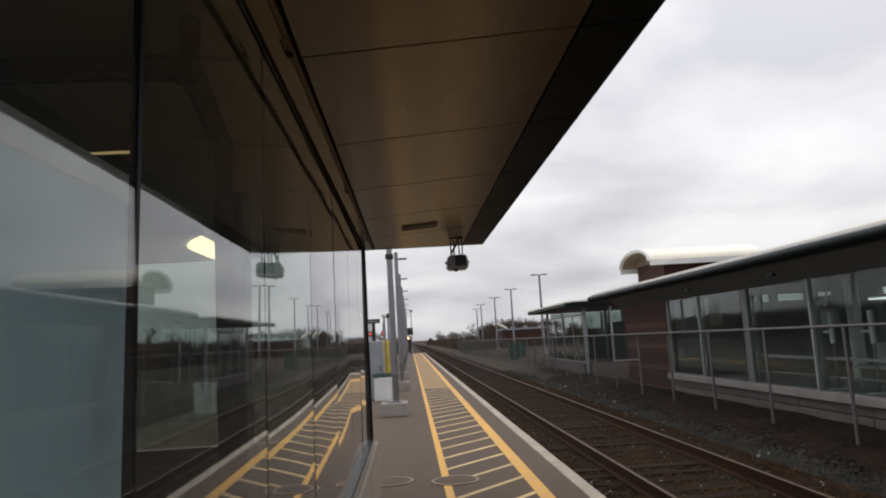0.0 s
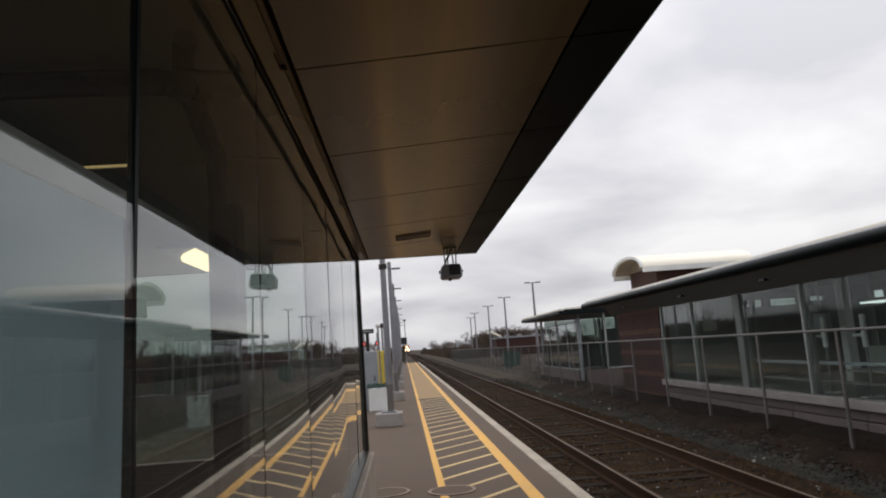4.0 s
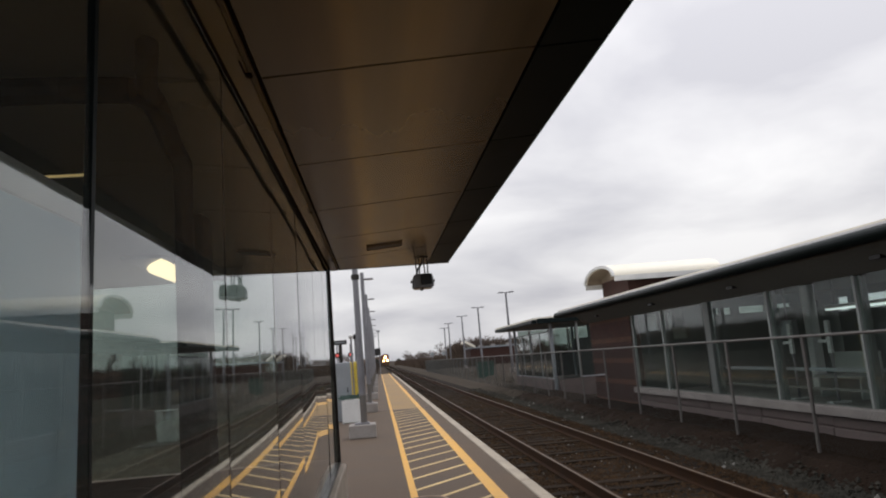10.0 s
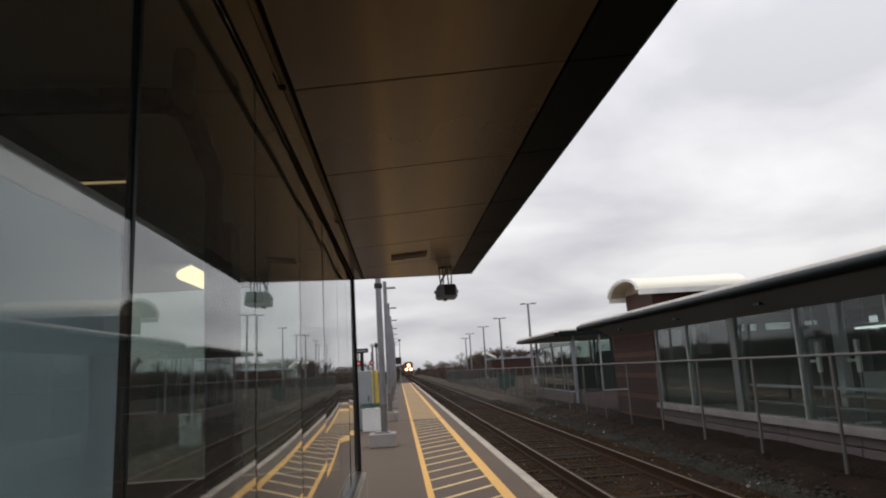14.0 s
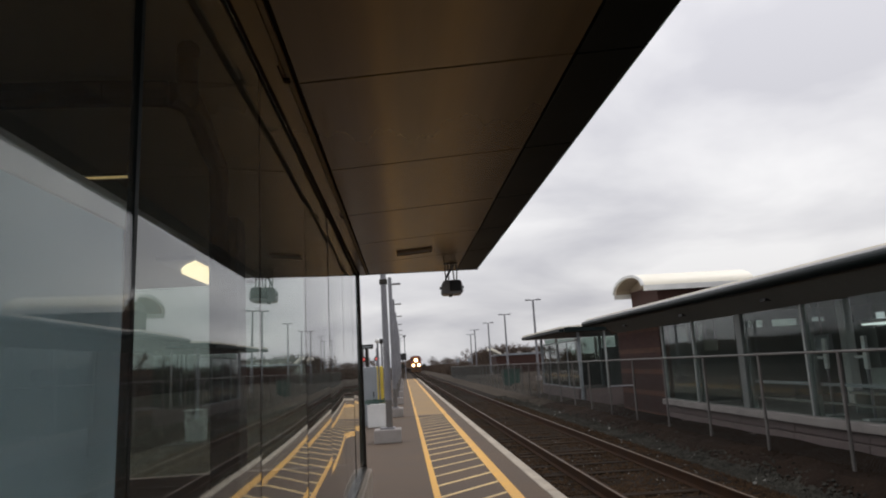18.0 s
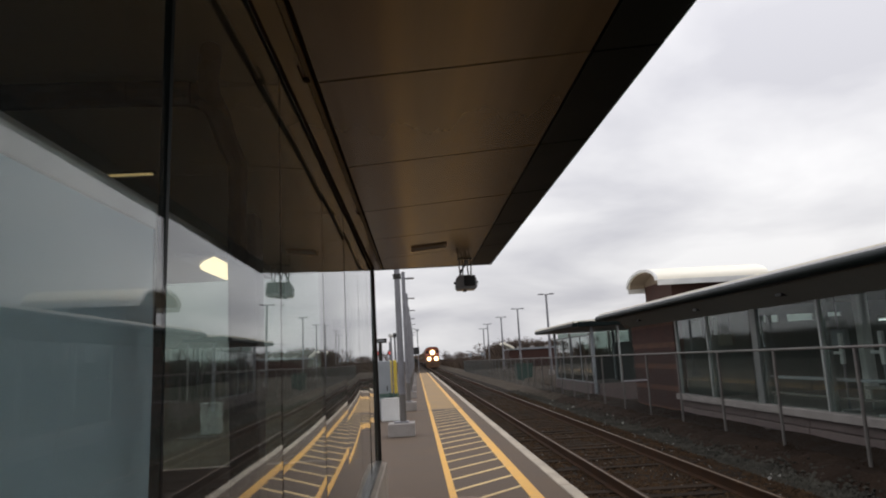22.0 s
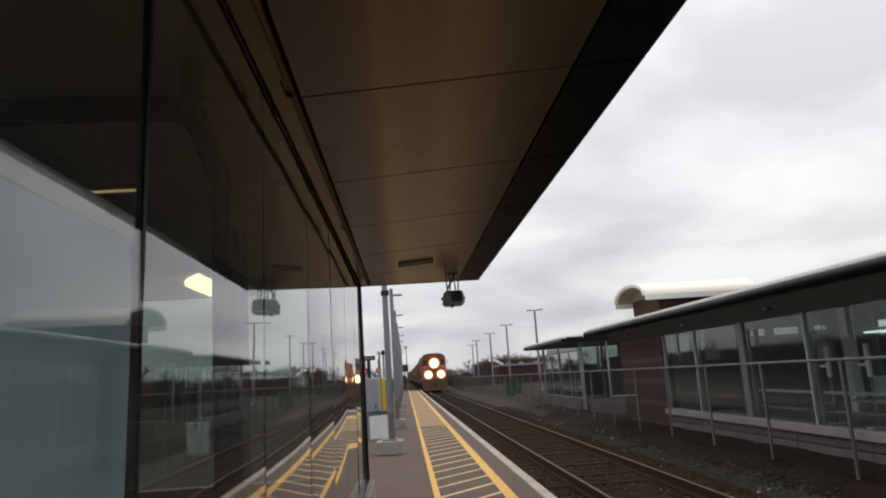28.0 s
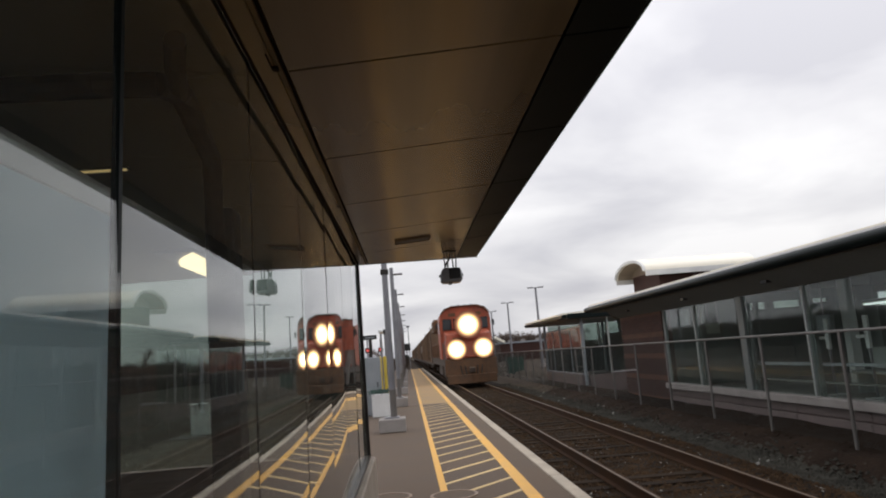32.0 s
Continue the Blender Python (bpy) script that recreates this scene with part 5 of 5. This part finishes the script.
# ---- the train ----
def truck(parent, y, n=2):
    """A truck: side frames, axles and wheels."""
    for s in (-1, 1):
        boxes("side_frame", [(s * 1.0 - 0.06, s * 1.0 + 0.06, y - 0.9 * n / 2 - 0.3, y + 0.9 * n / 2 + 0.3, 0.45, 0.75)], "loco_dark", parent, bevel=0.03)
    for k in range(n):
        yy = y + (k - (n - 1) / 2) * 1.75
        bm = bmesh.new()
        for s in (-1, 1):
            cyl(bm, (s * 0.70, yy, 0.48), (s * 0.83, yy, 0.48), 0.48, 0.48, 20)
        cyl(bm, (-0.7, yy, 0.48), (0.7, yy, 0.48), 0.09, 0.09, 10)
        part("wheelset", bm, "rail", parent)


def locomotive():
    """Faces -y; the origin lies on the rail tops below the front coupler."""
    t = thing("locomotive", 0.7535, 0, 0, "red wide-nosed diesel locomotive with lit headlights", "locomotive", "locomotives of the train")
    boxes("underframe", [(-1.5, 1.5, 0.9, 21.0, 1.15, 1.55)], "loco_dark", t, bevel=0.03)
    bm = bmesh.new()
    extrude(bm, [(-1.5, 1.5), (-1.5, 0.55), (-1.2, 0.4), (1.2, 0.4), (1.5, 0.55), (1.5, 1.5)], "y", 0.75, 0.95)
    part("pilot", bm, "loco_grime", t, "grimy brown pilot plate", bevel=0.03)
    for s in (-1, 1):     # two blades of the plough meet in a blunt prow
        bm = bmesh.new()
        extrude(bm, [(0, 0.30), (s * 1.42, 0.62), (s * 1.42, 0.78), (0, 0.78)], "z", 0.12, 0.62)
        part("plough_blade", bm, "loco_grime", t, bevel=0.02)
    boxes("coupler", [(-0.12, 0.12, 0.05, 0.8, 0.74, 1.0)], "loco_dark", t, bevel=0.05)
    boxes("knuckle", [(-0.2, 0.16, -0.12, 0.1, 0.70, 1.04)], "loco_dark", t, bevel=0.06)
    for x in (-0.62, -0.36, 0.36, 0.62):
        tube("air_hose", [(x, 0.74, 1.1), (x, 0.6, 1.0), (x * 0.9, 0.55, 0.7), (x * 0.8, 0.6, 0.45)], 0.03, "black", t)
    # wide nose with sloping top and raked sides
    bm = bmesh.new()
    low = [(-1.38, 1.0), (-1.12, 0.82), (1.12, 0.82), (1.38, 1.0), (1.38, 2.8), (-1.38, 2.8)]
    high = [(-1.30, 1.3), (-1.05, 1.14), (1.05, 1.14), (1.30, 1.3), (1.36, 2.8), (-1.36, 2.8)]
    a, b = [bm.verts.new((x, y, 1.55)) for x, y in low], [bm.verts.new((x, y, 3.0 if y < 2 else 3.22)) for x, y in high]
    for k in range(6):
        bm.faces.new((a[k], a[(k + 1) % 6], b[(k + 1) % 6], b[k]))
    bm.faces.new(a[::-1])
    bm.faces.new(b)
    nose = part("nose", bm, "loco_red", t, "red wide nose", bevel=0.07)
    boxes("nose_door", [(-0.95, -0.35, 0.97, 1.0, 1.62, 2.75)], "loco_grime", nose, "dark nose door", 0.01)
    boxes("door_latch", [(-0.45, -0.40, 0.94, 0.97, 2.1, 2.25)], "greysteel", nose)
    bm = bmesh.new()
    extrude(bm, [(-1.56, 1.55), (1.56, 1.55), (1.56, 3.85), (1.50, 4.22), (1.22, 4.52), (0.75, 4.68), (-0.75, 4.68), (-1.22, 4.52), (-1.50, 4.22), (-1.56, 3.85)], "y", 2.75, 5.4)
    cab_ = part("cab", bm, "loco_red", t, "red driver's cab", bevel=0.05)
    bm = bmesh.new()
    extrude(bm, [(-1.52, 4.24), (-1.24, 4.56), (-0.76, 4.72), (0.76, 4.72), (1.24, 4.56), (1.52, 4.24), (1.46, 4.24), (1.2, 4.5), (0.74, 4.66), (-0.74, 4.66), (-1.2, 4.5), (-1.46, 4.24)], "y", 2.55, 2.80)
    part("visor", bm, "loco_grime", cab_, "dark roof visor over the windscreens")
    for x0, x1 in ((-1.38, -0.82), (-0.72, -0.1), (0.1, 0.72), (0.82, 1.38)):
        pane = boxes("windscreen", [(x0, x1, 2.725, 2.75, 3.30, 3.92)], "cabglass", cab_, "dark windscreen", 0.015)
        for span in ((x0 - 0.03, x1 + 0.03, 2.715, 2.75, 3.92, 3.95), (x0 - 0.03, x1 + 0.03, 2.715, 2.75, 3.27, 3.30)):
            boxes("gasket", [span], "black", pane)
    for s in (-1, 1):
        boxes("side_window", [(s * 1.57 - 0.012, s * 1.57 + 0.012, 3.3, 4.1, 3.1, 3.8)], "cabglass", cab_, "dark side window")
        tube("mirror_arm", [(s * 1.55, 2.9, 3.6), (s * 1.72, 2.8, 3.6)], 0.015, "greysteel", cab_)
        boxes("mirror", [(s * 1.74 - 0.05, s * 1.74 + 0.05, 2.78, 2.82, 3.4, 3.75)], "black", cab_, bevel=0.01)
    hood = boxes("hood", [(-0.92, 0.92, 5.4, 20.6, 1.55, 4.35)], "loco_red", t, "long red engine hood", 0.12)
    for k in range(6):
        boxes("hood_door", [(-0.94, -0.92, 6.0 + 2.2 * k, 7.9 + 2.2 * k, 1.8, 3.6)], "loco_red", hood)
        boxes("hood_louvre", [(-0.95, -0.93, 6.2 + 2.2 * k, 7.7 + 2.2 * k, 3.7, 4.1)], "loco_grime", hood)
    boxes("radiator", [(-1.45, 1.45, 16.0, 20.0, 3.6, 4.6)], "loco_grime", t, "dark flared radiator section", 0.08)
    boxes("exhaust_stack", [(-0.4, 0.4, 10.5, 11.6, 4.35, 4.62)], "loco_grime", t, bevel=0.05)
    boxes("fuel_tank", [(-1.3, 1.3, 8.5, 13.5, 0.35, 1.15)], "loco_dark", t, bevel=0.12)
    for x in (-1.53, 0.95):
        boxes("walkway", [(x, x + 0.58, 5.2, 20.9, 1.55, 1.6)], "loco_dark", t)
    for s in (-1, 1):
        tube("handrail", [(s * 1.48, 5.5, 2.6), (s * 1.48, 20.8, 2.6)], 0.025, "loco_grime", t)
        for k in range(9):
            tube("stanchion", [(s * 1.48, 5.6 + 1.88 * k, 1.55), (s * 1.48, 5.6 + 1.88 * k, 2.6)], 0.022, "loco_grime", t)
        tube("nose_handrail", [(s * 1.46, 0.85, 0.5), (s * 1.46, 0.82, 2.5), (s * 1.40, 1.1, 2.62)], 0.028, "fencepost", t, "dull grab rail beside the steps")
        tube("rear_handrail", [(s * 1.50, 1.75, 0.5), (s * 1.50, 1.75, 2.5)], 0.028, "fencepost", t)
        for k in range(4):
            boxes("step", [(s * 1.32 - 0.18, s * 1.32 + 0.18, 0.95, 1.45, 0.36 + 0.32 * k, 0.40 + 0.32 * k)], "loco_dark", t)
    for x in (-1.0, 0.55):
        boxes("number_board", [(x, x + 0.45, 2.71, 2.75, 4.08, 4.28)], "loco_grime", cab_)
    boxes("headlight_housing", [(-0.5, 0.5, 1.0, 1.5, 2.9, 3.92)], "loco_red", t, "red headlight housing", 0.08)
    # radii take in the painted glare, far wider than the lamps themselves
    for x, z, r, material in ((0.0, 3.46, 0.82, "headlight"), (-0.78, 2.08, 0.61, "ditchlight"), (0.78, 2.08, 0.61, "ditchlight")):
        bm = bmesh.new()
        cyl(bm, (0, 0.02, 0), (0, 0.22, 0), r * 0.9, r * 0.6, 24)
        rim = part("headlight", bm, "loco_red", t, "headlight reflector bowl")
        rim.matrix_basis = pose(x, 0.70 + 0.02 * (z > 3), z)
        bm = bmesh.new()
        cyl(bm, (0, -0.02, 0), (0, 0.02, 0), r, r, 32)
        part("lens", bm, material, rim, "oversized warm white lens with its glare painted in")
    for x in (-0.3, 0.1, 0.5):
        tube("horn", [(x, 3.6, 4.72), (x, 3.2, 4.78)], 0.05, "greysteel", t)
    truck(t, 4.2, 3)
    truck(t, 17.6, 3)
    return t


def freight_car(kind):
    t = thing(kind, 0.7535, 0, 0, "grimy dark freight car of the train", "freight car", "cars of the train")
    boxes("underframe", [(-1.4, 1.4, 0.3, 17.6, 0.95, 1.2)], "loco_dark", t)
    bm = bmesh.new()
    if kind == "hopper_car":
        extrude(bm, [(-1.5, 1.2), (1.5, 1.2), (1.58, 2.2), (1.58, 3.9), (1.1, 4.5), (-1.1, 4.5), (-1.58, 3.9), (-1.58, 2.2)], "y", 0.9, 17.0)
    else:
        extrude(bm, [(1.5 * math.cos(a), 2.75 + 1.5 * math.sin(a)) for a in [2 * math.pi * i / 20 for i in range(20)]], "y", 0.8, 17.1)
    part("body", bm, "car_body", t)
    for k in range(9):
        y = 1.6 + 1.85 * k
        for x in (-1, 1):
            if kind == "hopper_car":
                boxes("rib", [(x * 1.61 - 0.03, x * 1.61 + 0.03, y, y + 0.1, 1.3, 3.9)], "car_body", t)
            else:
                boxes("rib", [(x - 0.1, x + 0.1, y, y + 0.05, 4.0, 4.3)], "car_body", t)
    tube("ladder", [(-1.5, 0.7, 1.2), (-1.5, 0.7, 4.3)], 0.03, "loco_dark", t)
    boxes("roof_walk", [(-0.35, 0.35, 0.9, 17.0, 4.5 if kind == "hopper_car" else 4.25, 4.58 if kind == "hopper_car" else 4.33)], "loco_dark", t)
    for y in (0.0, 17.6):
        boxes("coupler", [(-0.12, 0.12, y, y + 0.3, 0.72, 1.0)], "loco_dark", t)
    truck(t, 2.2)
    truck(t, 15.7)
    return t


TRAIN = [(locomotive(), 0.0)]
hopper, tank = freight_car("hopper_car"), freight_car("tank_car")
TRAIN += [(hopper, 21.9), (copy_thing(hopper, pose(0, 0, 0)), 39.8), (tank, 57.7)]
for k in range(4, 14):
    TRAIN.append((copy_thing(hopper if k % 3 else tank, pose(0, 0, 0)), 21.9 + 17.9 * (k - 1)))


def motions():
    """The train comes on at an even 12 metres a second."""
    for car, behind in TRAIN:
        rows = []
        for k in range(17):
            t = 2.0 * k
            y = 40.9 + 12.0 * (32.0 - t) + behind
            yaw = math.degrees(math.atan2(track_x(y) - track_x(y + 15), 15.0))
            rows.append((t, pose(0.7535 + track_x(y), y, 0.0, 0, 0, yaw)))
        walk(car, rows)


# bricks of the pier, laid in courses: the upper ones apart, the lower ones joined
bm = bmesh.new()
box(bm, 0, 0.22, 0.004, 0.236, 0.004, 0.072)
b1 = part("brick", bm, "brick", hall)
low = {"brick": bmesh.new(), "bandbrick": bmesh.new()}
made = 0
for row in range(-5, 36):
    z = 0.36 + 0.075 * row
    look_of = "bandbrick" if row % 9 in (3, 4) else "brick"
    for k in range(18):
        y = max(21.78 - 27.9 + 0.24 * k - (0.12 if row % 2 else 0), 21.78 - 27.9)
        x = 0.003 * noise.noise((k * 1.3, row * 2.1, 0))
        if row < 20:
            box(low[look_of], x, x + 0.22, y + 0.004, y + 0.236, z + 0.004, z + 0.072)
            continue
        ob = b1 if made == 0 else shared("brick", b1.data, hall, 0, 0, 0)
        ob.matrix_basis = pose(x, y, z)
        made += 1
        if look_of == "bandbrick":
            ob.material_slots[0].link = "OBJECT"
            ob.material_slots[0].material = M["bandbrick"]
for material, bm in low.items():
    tagged(part("lower_bricks", bm, material, hall), kind="stuff")

motions()
